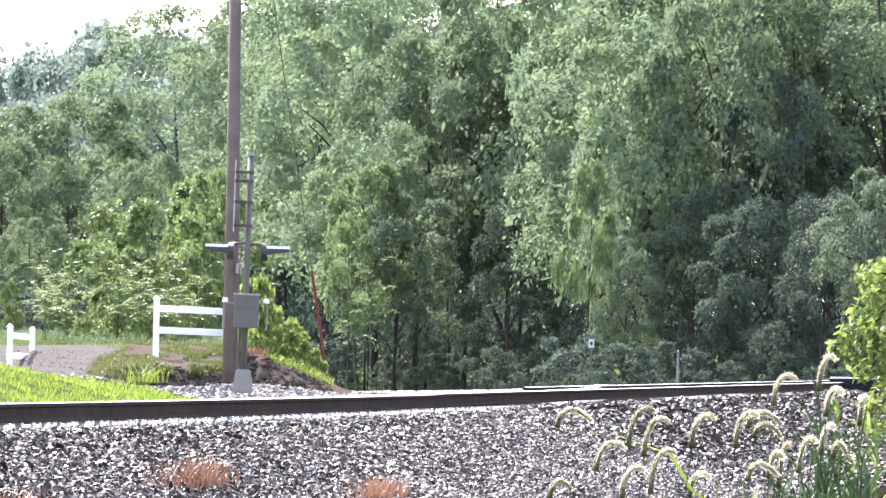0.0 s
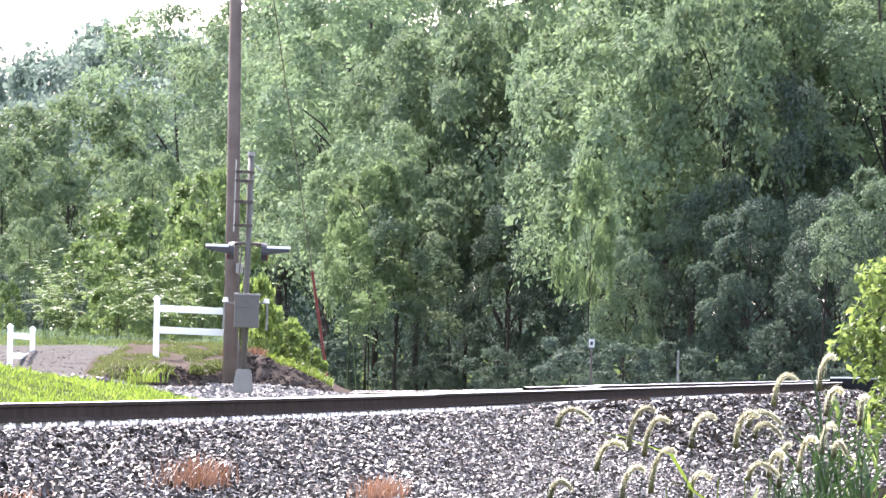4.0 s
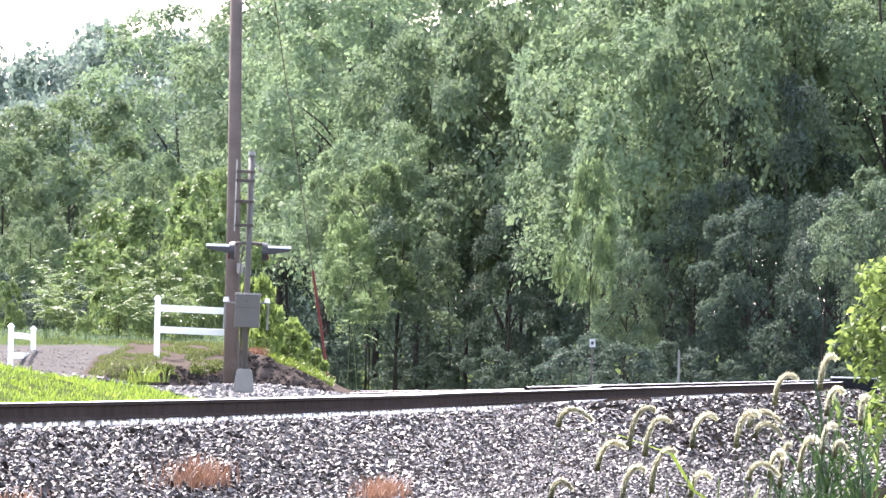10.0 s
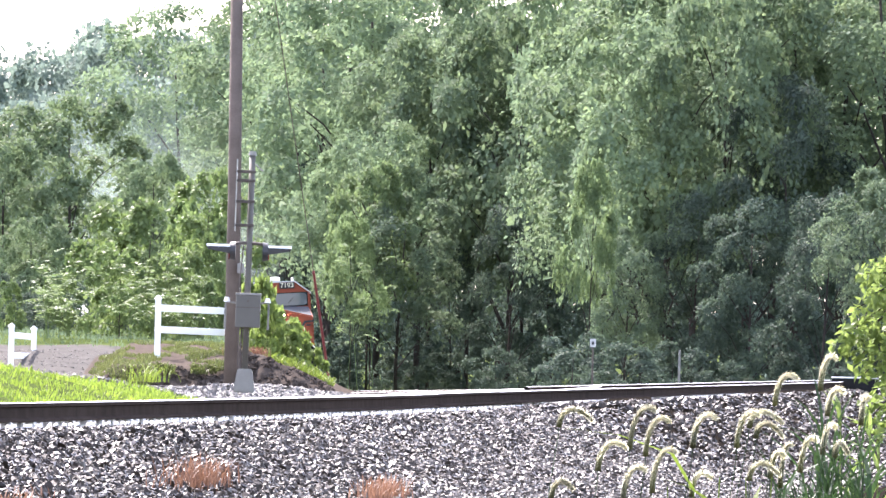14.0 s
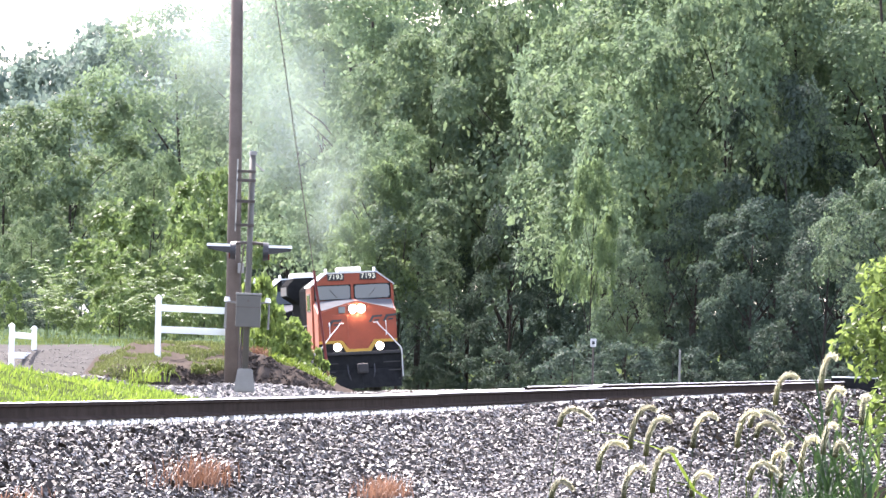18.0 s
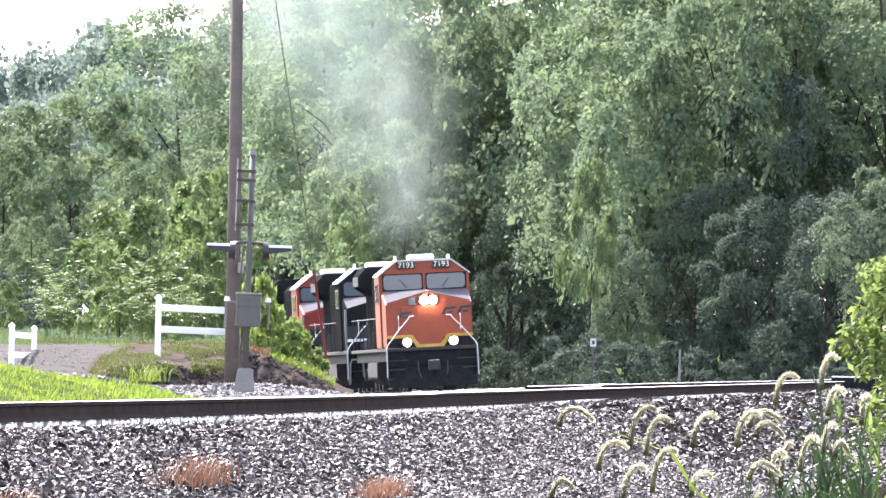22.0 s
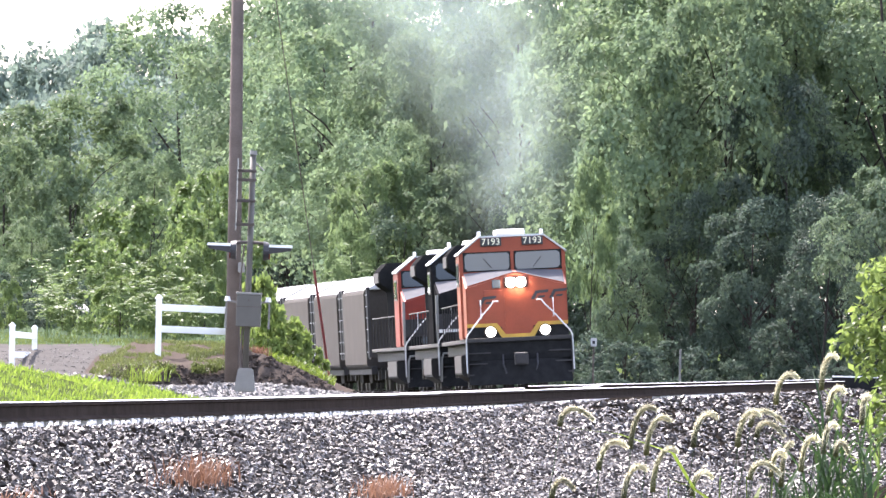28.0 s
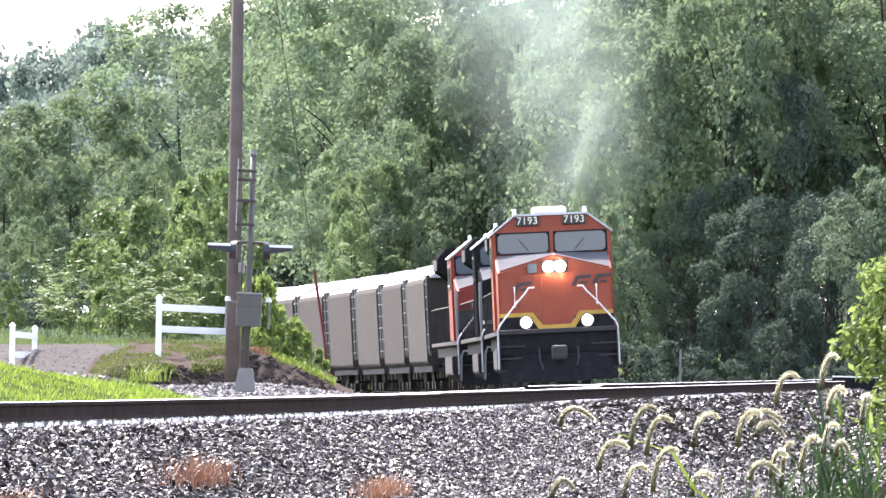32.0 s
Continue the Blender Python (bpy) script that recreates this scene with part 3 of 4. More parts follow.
SUNLOW = [(0, -8.0, 308, 4.7, 0.85), (1, -6.6, 316, 5.5, 0.62), (2, -8.6, 304, 3.4, 0.70), (0, -7.0, 304, 3.5, 0.70), (1, -6.2, 306, 3.3, 0.50), (2, -11.7, 308, 3.2, 0.70), (0, -10.2, 306, 2.7, 0.60)]
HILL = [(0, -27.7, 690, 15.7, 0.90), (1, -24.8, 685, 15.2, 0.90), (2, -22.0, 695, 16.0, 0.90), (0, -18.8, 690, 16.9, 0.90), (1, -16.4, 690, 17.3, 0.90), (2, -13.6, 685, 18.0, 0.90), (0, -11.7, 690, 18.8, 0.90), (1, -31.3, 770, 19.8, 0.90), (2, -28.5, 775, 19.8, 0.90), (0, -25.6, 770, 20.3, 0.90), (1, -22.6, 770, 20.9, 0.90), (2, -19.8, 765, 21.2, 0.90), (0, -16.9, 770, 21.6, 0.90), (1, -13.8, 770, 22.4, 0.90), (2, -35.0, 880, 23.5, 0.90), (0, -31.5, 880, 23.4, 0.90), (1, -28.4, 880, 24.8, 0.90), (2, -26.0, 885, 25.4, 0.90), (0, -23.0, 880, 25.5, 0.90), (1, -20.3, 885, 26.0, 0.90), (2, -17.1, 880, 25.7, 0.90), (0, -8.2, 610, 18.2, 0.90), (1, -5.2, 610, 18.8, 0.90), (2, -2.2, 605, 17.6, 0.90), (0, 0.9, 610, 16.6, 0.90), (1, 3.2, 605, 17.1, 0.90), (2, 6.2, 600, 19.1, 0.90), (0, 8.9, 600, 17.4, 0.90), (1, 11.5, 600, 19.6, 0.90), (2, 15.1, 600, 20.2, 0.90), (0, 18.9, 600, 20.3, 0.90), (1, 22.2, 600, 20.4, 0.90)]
BANK = [(0, -3.65, 253.5, 1.5, 0.8), (1, -4.1, 256, 2.2, 0.5), (0, -4.2, 258, 1.8, 0.6), (0, -3.3, 254.5, 1.0, 0.75), (1, -3.85, 251.5, 1.0, 0.8), (0, -2.85, 255.0, 0.45, 0.8)]
for kinds, spots, seed in ((tall, TALL, 4), (mid, MID, 6), (low, LOW, 7), (sunny, SUNNY, 8), (sunlow, SUNLOW, 9), (hill, HILL, 10), (bank, BANK, 11)):
    grove(kinds, spots, seed)

# undergrowth that closes the foot of the wood; dark leaves stand in for shade
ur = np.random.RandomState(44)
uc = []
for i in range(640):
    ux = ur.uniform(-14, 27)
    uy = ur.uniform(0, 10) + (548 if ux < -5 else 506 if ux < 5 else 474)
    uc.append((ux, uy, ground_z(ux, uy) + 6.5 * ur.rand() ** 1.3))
tagged(leaf_object("undergrowth", leaf_cloud(ur, np.array(uc), ur.uniform(0.7, 1.4, 640), 60, 0.26), M["leaf_shade"]), "dense undergrowth at the foot of the wood, shade in its colour", "undergrowth", kind="stuff")


def feather_shoot(name, x, y, h, fronds, length, mat, label, group, seed):
    """An upright stem with long feathered leaves that arch away from it."""
    r = np.random.RandomState(seed)
    z = ground_z(x, y)
    t = thing(name, label, "sapling", group)
    top = Vector((x + r.uniform(-0.1, 0.1) * h, y, z + h))
    foot = Vector((x, y, z - 0.1))
    part("stem", tube([foot, foot.lerp(top, 0.5) + Vector((r.uniform(-0.05, 0.05) * h, 0, 0)), top], 0.008 * h ** 0.5 + 0.004, 6, taper=0.4), mat, t)
    vs = []
    for i in range(fronds):
        f = 0.35 + 0.65 * (i + 1) / fronds
        st = foot.lerp(top, f)
        a = i * 2.4 + r.uniform(-0.4, 0.4)
        out = Vector((math.cos(a), math.sin(a), 0))
        ln = length * r.uniform(0.75, 1.15)
        rise = 0.75 + 0.9 * (f - 0.35)
        pts = [st + out * ln * q * 0.9 + Vector((0, 0, ln * (rise * q - 0.75 * q * q))) for q in np.linspace(0, 1, 9)]
        part("leaf_stalk", tube(pts[::2], 0.006, 4, taper=0.3), mat, t)
        for k in range(1, 9):
            d = (pts[k] - pts[k - 1]).normalized()
            sd = d.cross(Vector((0, 0, 1))).normalized()
            for s in (-1, 1):
                ax = (sd * s + d * 0.5 + Vector((0, 0, -0.25 + r.uniform(-0.2, 0.2)))).normalized()
                wv = ax.cross(Vector((r.normal(), r.normal(), 2))).normalized()
                ll = length * 0.2 * (1.1 - 0.5 * abs(k / 8 - 0.4)) * r.uniform(0.8, 1.2)
                for q in (pts[k], pts[k] + ax * ll * 0.45 + wv * ll * 0.16, pts[k] + ax * ll, pts[k] + ax * ll * 0.45 - wv * ll * 0.16):
                    vs.append(tuple(q))
    leaf_object("leaves", np.array(vs), mat, t)


fs_r = random.Random(14)
for i in range(16):
    fx = -10.8 + 4.4 * fs_r.random()
    feather_shoot("sapling_shoot", fx, (218 + 6 * fs_r.random()) * DEEP, fs_r.uniform(1.0, 2.1), 9, 0.75, M["leaf_sun"], "upright sunlit shoot with feathery leaves", "shoots behind the fence", 700 + i)
for fx, fy, fh in ((-3.3, 340, 6.0), (-2.7, 342, 5.2), (-3.8, 343, 5.4)):
    feather_shoot("sapling", fx, fy * DEEP, fh, 9, 1.3, M["leaf_young_lit"], "slender sapling with long feathery leaves", "saplings by the line", int(fh * 100))


# ---- grass, weeds and the plants close to the camera ----
def blades(name, spots, length, width, mat, label, category, seed, lean=0.5, kind="stuff", parent=None, up=None):
    """Bent tapering blades rising from the spots (x, y, z)."""
    r = np.random.RandomState(seed)
    vs, fs = [], []
    for x, y, z in spots:
        a = r.rand() * math.tau
        ln = length * r.uniform(0.5, 1.25)
        b = lean * r.uniform(0.2, 1.2)
        dx, dy = math.cos(a), math.sin(a)
        w = width * r.uniform(0.6, 1.3)
        k = len(vs)
        px, py = -dy * w * 0.5, dx * w * 0.5
        if abs(px) < 0.3 * w:
            px = 0.3 * w
        for t, ww in ((0, 0.8), (0.4, 1.0), (0.75, 0.7), (1, 0.05)):
            cx, cy, cz = x + dx * b * ln * t * t, y + dy * b * ln * t * t, z + ln * (t - 0.35 * b * t * t)
            vs.append((cx - px * ww, cy - py * ww, cz))
            vs.append((cx + px * ww, cy + py * ww, cz))
        for j in range(3):
            fs.append((k + 2 * j, k + 2 * j + 1, k + 2 * j + 3, k + 2 * j + 2))
    ob = mesh_object(name, vs, fs, mat, parent)
    if parent is None:
        tagged(ob, label, category, kind=kind)
    return ob


def spread(n, u0, u1, v0, v1, seed, keep=None):
    r = np.random.RandomState(seed)
    out = []
    while len(out) < n:
        y = r.uniform(v0, v1) * DEEP
        u = r.uniform(u0, u1)
        x = line_x(y) + u
        if keep and not keep(x, y):
            continue
        out.append((x, y, ground_z(x, y) - 0.01))
    return out


def bank_rim(x):
    """Height of the top of the dirt face along the drive and the line."""
    z = 0.16 + 0.42 * smooth(-4.75, -4.3, x) - 0.40 * max(0.0, x + 4.25)
    return z + 0.05 * noise.noise((x * 2.2, 0.5, 1)) - 0.35 * smooth(-7.0, -7.7, x)


def bank_z(x, y):
    back = max(0.0, y - 248.6)
    return bank_rim(x) + min(back, 12) * 0.042 * smooth(-4.2, -5.0, x) + 0.03 * noise.noise((x * 1.5, y * 0.7, 9))


def dirt_bank():
    nx, rows = 90, 22
    vs, fs = [], []
    for j in range(rows + 1):
        for i in range(nx + 1):
            x = -7.9 + 5.9 * i / nx
            if j <= 10:
                q = j / 10
                z = -0.45 * (1 - q) + bank_rim(x) * q
                y = 247.6 + 0.9 * q ** 1.5 + 0.35 * noise.noise((x * 1.8, z * 2.5, 2)) + 0.15 * noise.noise((x * 6, z * 7, 4))
                z += 0.05 * noise.noise((x * 5, q * 4, 6)) * q
            else:
                y = 248.6 + (j - 10) * 1.3
                z = bank_z(x, y)
            vs.append((x, y, z))
    w = nx + 1
    for j in range(rows):
        for i in range(nx):
            fs.append((j * w + i, j * w + i + 1, (j + 1) * w + i + 1, (j + 1) * w + i))
    ob = mesh_object("dirt_bank", vs, fs, M["soil"], smooth=True)
    tagged(ob, "cut brown dirt bank with grass on top", "bank", kind="structure")


dirt_bank()


def bank_clods():
    """Lumps and stones that stick out of the cut face."""
    r = np.random.RandomState(21)
    vs, fs = [], []
    for i in range(1500):
        x, q = r.uniform(-7.6, -2.3), r.rand() ** 1.4
        z = -0.45 * (1 - q) + bank_rim(x) * q
        y = 247.6 + 0.9 * q ** 1.5 + 0.35 * noise.noise((x * 1.8, z * 2.5, 2))
        k = len(vs)
        vs.extend(map(tuple, stone_verts(r, (x, y, z), r.uniform(0.04, 0.13))))
        fs.extend([(a + k, b + k, c + k) for a, b, c in OCT])
    tagged(mesh_object("clods", vs, fs, M["soil"]), "earth clods and stones on the cut bank", "earth", kind="stuff")


bank_clods()


def patchy(x, y):
    return noise.noise((x * 0.9, y * 0.35, 7)) > -0.05


blades("grass", spread(22000, -13.5, -3.9, 98, 138, 1), 0.10, 0.022, M["grass"], "bright sunlit mown grass beside the track", "grass", 1)
gr = np.random.RandomState(2)
tops = []
while len(tops) < 6000:
    gx, gy = gr.uniform(-7.8, -3.2), 248.7 + 13 * gr.rand()
    if patchy(gx * 1.6, gy) and (gx < -4.4 or gr.rand() < 0.3):
        tops.append((gx, gy, bank_z(gx, gy) - 0.01))
blades("grass", tops, 0.09, 0.022, M["grass_rough"], "rough green grass on the dirt bank", "grass", 2)
face = []
for i in range(2600):
    gx, q = (gr.uniform(-7.7, -6.1), gr.rand()) if i < 1500 else (gr.uniform(-6.2, -4.7), gr.uniform(0.72, 1.0))
    if noise.noise((gx * 2.4, q * 2.2, 5)) > -0.12:
        face.append((gx, 247.35 + 0.9 * q ** 1.5 + 0.35 * noise.noise((gx * 1.8, q, 2)), -0.42 * (1 - q) + bank_rim(gx) * q))
blades("grass", face, 0.13, 0.02, M["grass_rough"], "olive weeds and grass hanging over the cut bank", "grass", 12, 1.0)
crest = [(x, 249.2 + 1.2 * gr.rand(), bank_rim(x) - 0.03) for x in gr.uniform(-3.75, -2.35, 420)]
blades("grass", crest, 0.24, 0.022, M["grass"], "yellow-green grass along the bank's sloping crest", "grass", 13, 0.8)
blades("dry_grass", [(gr.normal(-4.15, 0.2), 248.9 + gr.rand(), 0.42) for i in range(220)], 0.22, 0.018, M["dry"], "dry reddish grass on the bank's rim", "grass", 5)
# darker green than the other grass: the hollow's shade is in the colour
blades("grass", spread(5000, -20, -6.5, 216, 246, 3), 0.13, 0.03, M["leaf_mid"], "rough grass under the bushes", "grass", 3)
blades("grass", spread(500, -7.0, -5.9, 190, 206, 4, patchy), 0.3, 0.03, M["leaf_sun"], "weedy green growth on the bank", "weeds", 4)
for x, y, n, hh in ((-2.31, 110, 240, 0.3), (-0.585, 122.8, 260, 0.26), (-3.63, 96, 90, 0.13)):
    r = np.random.RandomState(int(y))
    sp = []
    for i in range(n):
        along = r.normal(0, 0.13)
        qy = y + along / 0.1 + r.normal(0, 0.1)
        qx = x + line_x(qy) - line_x(y) + r.normal(0, 0.05)
        sp.append((qx, qy, ground_z(qx, qy)))
    blades("dry_weeds", sp, hh, 0.012, M["dry"], "dead rust-brown weeds in the ballast", "weeds", int(y), 0.6)
r = np.random.RandomState(77)
blades("tall_weeds", [(-5.65 + r.normal(0, 0.2), 221 + r.normal(0, 0.8), -0.1) for i in range(70)], 0.42, 0.016, M["grass"], "tall green weeds at the grass edge", "weeds", 78, 0.9)

FOXTAILS = [(0.324, 0.334, 0.096, 0.02), (0.434, 0.215, 0.08, 0.065), (0.53, 0.273, 0.073, 0.112), (0.579, 0.253, 0.068, 0.101), (0.589, 0.154, 0.068, 0.117), (0.501, 0.131, 0.063, 0.09), (0.697, 0.284, 0.067, 0.085), (0.822, 0.287, 0.062, 0.092), (0.876, 0.339, 0.098, 0.015), (0.896, 0.311, 0.079, 0.005), (0.95, 0.405, 0.064, 0.078), (1.061, 0.452, 0.043, 0.092), (1.069, 0.383, 0.045, 0.065), (0.852, 0.198, 0.085, 0.018), (0.975, 0.168, 0.031, 0.123), (1.017, 0.217, 0.046, 0.091), (1.091, 0.267, 0.038, 0.078), (1.169, 0.358, 0.019, 0.076), (0.309, 0.126, 0.061, 0.03), (0.721, 0.134, 0.058, 0.056), (1.12, 0.261, 0.038, 0.01), (0.944, 0.197, 0.041, 0.061)]
SPRAYS = [(1.397, 0.846), (1.343, 0.818), (1.372, 0.756), (1.319, 0.709), (1.4, 0.693), (1.293, 0.628), (1.356, 0.629), (1.276, 0.588), (1.331, 0.557), (1.393, 0.576), (1.346, 0.503), (1.408, 0.504), (1.384, 0.405), (1.418, 0.325), (1.371, 0.36)]


def foxtail(x, z, dx, dz, seed):
    """A bristly seed head that arches over on a thin stem."""
    r = np.random.RandomState(seed)
    y = 32.3 + r.uniform(-0.8, 0.8)
    t = thing("foxtail_grass", "tall foxtail grass with arching bristly yellow seed head", "grass plant", "foxtail grass")
    a, c = Vector((x, y, z)), Vector((x + dx, y + r.uniform(-0.02, 0.02), z + dz))
    k = abs(dx) / (abs(dx) + abs(dz))
    b1 = a + Vector((0.04 * dx, 0, 0.65 * dz + 0.055 * k))
    b2 = c + Vector((-0.5 * dx, 0, 0.012 + 0.045 * k))
    curve = []
    for i in range(13):
        q = i / 12
        curve.append(a * (1 - q) ** 3 + b1 * 3 * q * (1 - q) ** 2 + b2 * 3 * q * q * (1 - q) + c * q ** 3)
    foot = Vector((x - 0.12 + r.uniform(-0.1, 0.1), y + r.uniform(-0.1, 0.1), ground_z(x, y) - 0.02))
    knee = foot.lerp(a, 0.6) + Vector((-0.05, 0, 0))
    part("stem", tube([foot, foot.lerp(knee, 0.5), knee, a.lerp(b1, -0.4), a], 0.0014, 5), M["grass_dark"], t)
    part("seed_head", tube(curve, 0.0084, 7, taper=0.5), M["fox_core"], t, "dense seed head", True)
    vs, fs = [], []
    for i in range(1300):
        q = r.rand() * 11.99
        k = int(q)
        p = curve[k].lerp(curve[k + 1], q - k)
        d = (curve[k + 1] - curve[k]).normalized()
        n = Vector(r.normal(0, 1, 3))
        n = (n - d * n.dot(d)).normalized()
        tip = p + n * (0.0138 * r.uniform(0.85, 1.12)) * min(1.0, 0.6 + 0.16 * q, 0.6 + 0.2 * (12 - q)) + d * 0.009
        s = d.cross(n) * 0.0004
        j = len(vs)
        vs += [tuple(p + s + n * 0.004), tuple(p - s + n * 0.004), tuple(tip)]
        fs.append((j, j + 1, j + 2))
    mesh_object("bristles", vs, fs, M["fox"], t, "pale yellow bristles")
    fr = np.random.RandomState(seed + 900)
    blades("leaf", [tuple(foot.lerp(knee, 0.5 + 0.4 * fr.rand())) for i in range(2)], 0.4, 0.012, M["grass"], "", "", seed, 0.9, parent=t)


for i, (fx, fz, fdx, fdz) in enumerate(FOXTAILS):
    foxtail(fx + 0.012, fz, fdx, fdz, 300 + i)


def leafy_shrub():
    r = np.random.RandomState(8)
    t = thing("leafy_shrub", "green shrub with small oval sunlit leaves", "shrub")
    root = Vector((1.62, 36.6, ground_z(1.62, 36.6) - 0.05))
    crown = Vector((1.52, 36.5, 0.75))
    part("stem", tube([root, root.lerp(crown, 0.5) + Vector((0.04, 0, 0)), crown], 0.02, 7, taper=0.5), M["bark"], t, smooth=True)
    vs = []
    for sx, sz in SPRAYS:
        tip = Vector((sx, 36.3 + r.uniform(-0.15, 0.15), sz))
        st = root.lerp(crown, min(1, max(0.2, (sz + 0.1 - root.z) / (crown.z - root.z))))
        bend = st.lerp(tip, 0.5) + Vector((0, 0, 0.04))
        part("twig", tube([st, bend, tip], 0.005, 5, taper=0.4), M["bark"], t)
        pts = [st.lerp(bend, q) if q < 1 else bend.lerp(tip, q - 1) for q in r.uniform(1.0, 2.0, 5)] + [tip, tip]
        vs.append(leaf_cloud(r, np.array([tuple(q) for q in pts]), np.full(len(pts), 0.042), 11, 0.034, droop=0.5, aspect=0.5))
    leaf_object("leaves", np.concatenate(vs), M["leaf_near"], t)


leafy_shrub()


def weed_plant(x, y, top, n, mat, label, seed, length=0.3, w=0.016):
    """A leafy stalk: long drooping blades along an upright stem."""
    r = np.random.RandomState(seed)
    t = thing("tall_weed", label, "weed", "roadside weeds")
    foot = Vector((x + r.uniform(-0.1, 0.1), y, ground_z(x, y) - 0.02))
    tip = Vector((x, y, top))
    part("stem", tube([foot, foot.lerp(tip, 0.5) + Vector((r.uniform(-0.03, 0.03), 0, 0)), tip], 0.004, 5, taper=0.5), mat, t)
    blades("leaves", [tuple(foot.lerp(tip, 0.62 + 0.38 * r.rand())) for i in range(n)], length, w, mat, "", "", seed, 1.1, parent=t)


wp2 = random.Random(31)
for i in range(16):
    weed_plant(1.02 + 0.25 * (i / 15) + wp2.uniform(-0.03, 0.03), 33.6 + wp2.uniform(-0.5, 0.5), wp2.uniform(0.05, 0.26) + 0.08 * i / 15, 26, M["grass_dark"], "leafy weed, dark green with shade in its colour", 500 + i, 0.26, 0.011)
for i in range(5):
    weed_plant(0.66 + 0.075 * i, 32.9, wp2.uniform(0.1, 0.2), 4, M["grass"], "bright green grass with long blades", 540 + i, 0.26, 0.018)
for i in range(5):
    weed_plant(1.2 + 0.03 * i, 34.2, wp2.uniform(0.2, 0.42), 10, M["leaf_near"], "yellow-green sunlit leafy weed", 560 + i, 0.14, 0.013)


# ---- roadside things ----
def utility_pole():
    t = thing("utility_pole", "tall weathered brown wooden utility pole on the bank", "utility pole")
    part("shaft", tube([(-4.5, 245, -0.6), (-4.52, 245, 4), (-4.6, 245, 13.6)], 0.165, 16, taper=0.72), M["pole_wood"], t, smooth=True)
    part("pole_box", box(-4.42, -4.28, 244.7, 244.84, 2.2, 2.42, 0.02), M["galv"], t, "small grey metal fitting")
    part("ground_wire", tube([(-4.37, 244.85, -0.2), (-4.39, 244.85, 4), (-4.45, 244.87, 8)], 0.008, 4), M["iron"], t)
    return t


utility_pole()
guy = thing("guy_wire", "taut steel guy wire with a red plastic guard", "guy wire")
g0, g1 = Vector((-2.66, 269, 0.0)), Vector((-4.6, 245, 13.4))
part("wire", tube([g0, g1], 0.012, 5), M["iron"], guy)
part("guard", tube([g0, g0.lerp(g1, 0.18)], 0.032, 10), M["red_guard"], guy, "bright red plastic guard")


def crossing_signal():
    t = thing("crossing_signal", "grey steel railway crossing signal mast seen from the side", "crossing signal", at=pose(-3.48, 201.7, -0.2, 0, 0.9, 0))
    part("base", prism([(-0.19, 0), (0.19, 0), (0.13, 0.42), (-0.13, 0.42)], -0.17, 0.17, 0.02), M["galv"], t, "cast metal base")
    part("mast", cyl((0, 0, 0.4), (0, 0, 4.2), 0.054, n=16), M["grey_paint"], t, smooth=True)
    part("cap", cyl((0, 0, 4.2), (0, 0, 4.27), 0.075, 0.06, 16), M["galv"], t)
    part("control_box", box(-0.2, 0.24, -0.2, 0.15, 1.15, 1.72, 0.02), M["grey_paint"], t)
    part("lid", box(-0.21, 0.25, -0.21, 0.16, 1.72, 1.76, 0.01), M["galv"], t)
    part("box_seam", box(-0.203, 0.243, -0.206, -0.199, 1.5, 1.515), M["iron"], t)
    part("hinge", box(0.0, 0.03, -0.215, -0.2, 1.6, 1.64), M["iron"], t)
    for s in (-1, 1):
        sl = part("side_arm", tube([(s * 0.2, 0, 1.58), (s * 0.36, 0, 1.6), (s * 0.38, 0, 1.55), (s * 0.38, 0, 1.12)], 0.022, 6), M["galv"], t)
        part("side_lamp", cyl((s * 0.36, 0, 1.6), (s * 0.36, 0, 1.68), 0.06, 0.04, 10), M["white_paint"], sl)
    part("conduit", tube([(-0.12, 0, 1.76), (-0.14, 0, 2.1), (-0.1, 0, 2.6)], 0.015, 5), M["iron"], t)
    part("cable", tube([(-0.08, 0, 0.4), (-0.09, 0, 0.8), (-0.08, 0, 1.16)], 0.02, 6), M["iron"], t)
    part("wire_arm", tube([(0.05, 0, 4.05), (0.2, 0, 3.92)], 0.015, 5), M["galv"], t)
    for z in (2.93, 3.35, 3.72, 3.88):
        part("bracket", box(-0.3, 0.07, -0.09, -0.055, z, z + 0.055, 0.008), M["iron"], t)
    part("crossbuck_board", box(-0.27, -0.26, -0.5, 0.5, 2.85, 4.12), M["galv"], t)
    for s in (-1, 1):
        part("arm", cyl((0, 0, 2.65), (s * 0.26, 0, 2.63), 0.03, n=8), M["iron"], t)
        lt = part("lamp_head", cyl((s * 0.24, 0, 2.5), (s * 0.34, 0, 2.5), 0.17, 0.15, 20), M["dark_paint"], t)
        part("visor", prism([(s * 0.33, 2.45), (s * 0.33, 2.58), (s * 0.74, 2.58), (s * 0.74, 2.52)], -0.13, 0.13, 0.012), M["dark_paint"], lt)
        # added white strip: sunlight on the dark visor's top, put into colour
        part("visor_rim", box(min(s * 0.34, s * 0.75), max(s * 0.34, s * 0.75), -0.14, 0.14, 2.57, 2.615), M["white_vinyl"], lt, "white strip standing in for sunlight on the visor top")
        part("lens", cyl((s * 0.34, 0, 2.45), (s * 0.36, 0, 2.45), 0.1, n=16), M["red_lens"], lt)
    return t


crossing_signal()


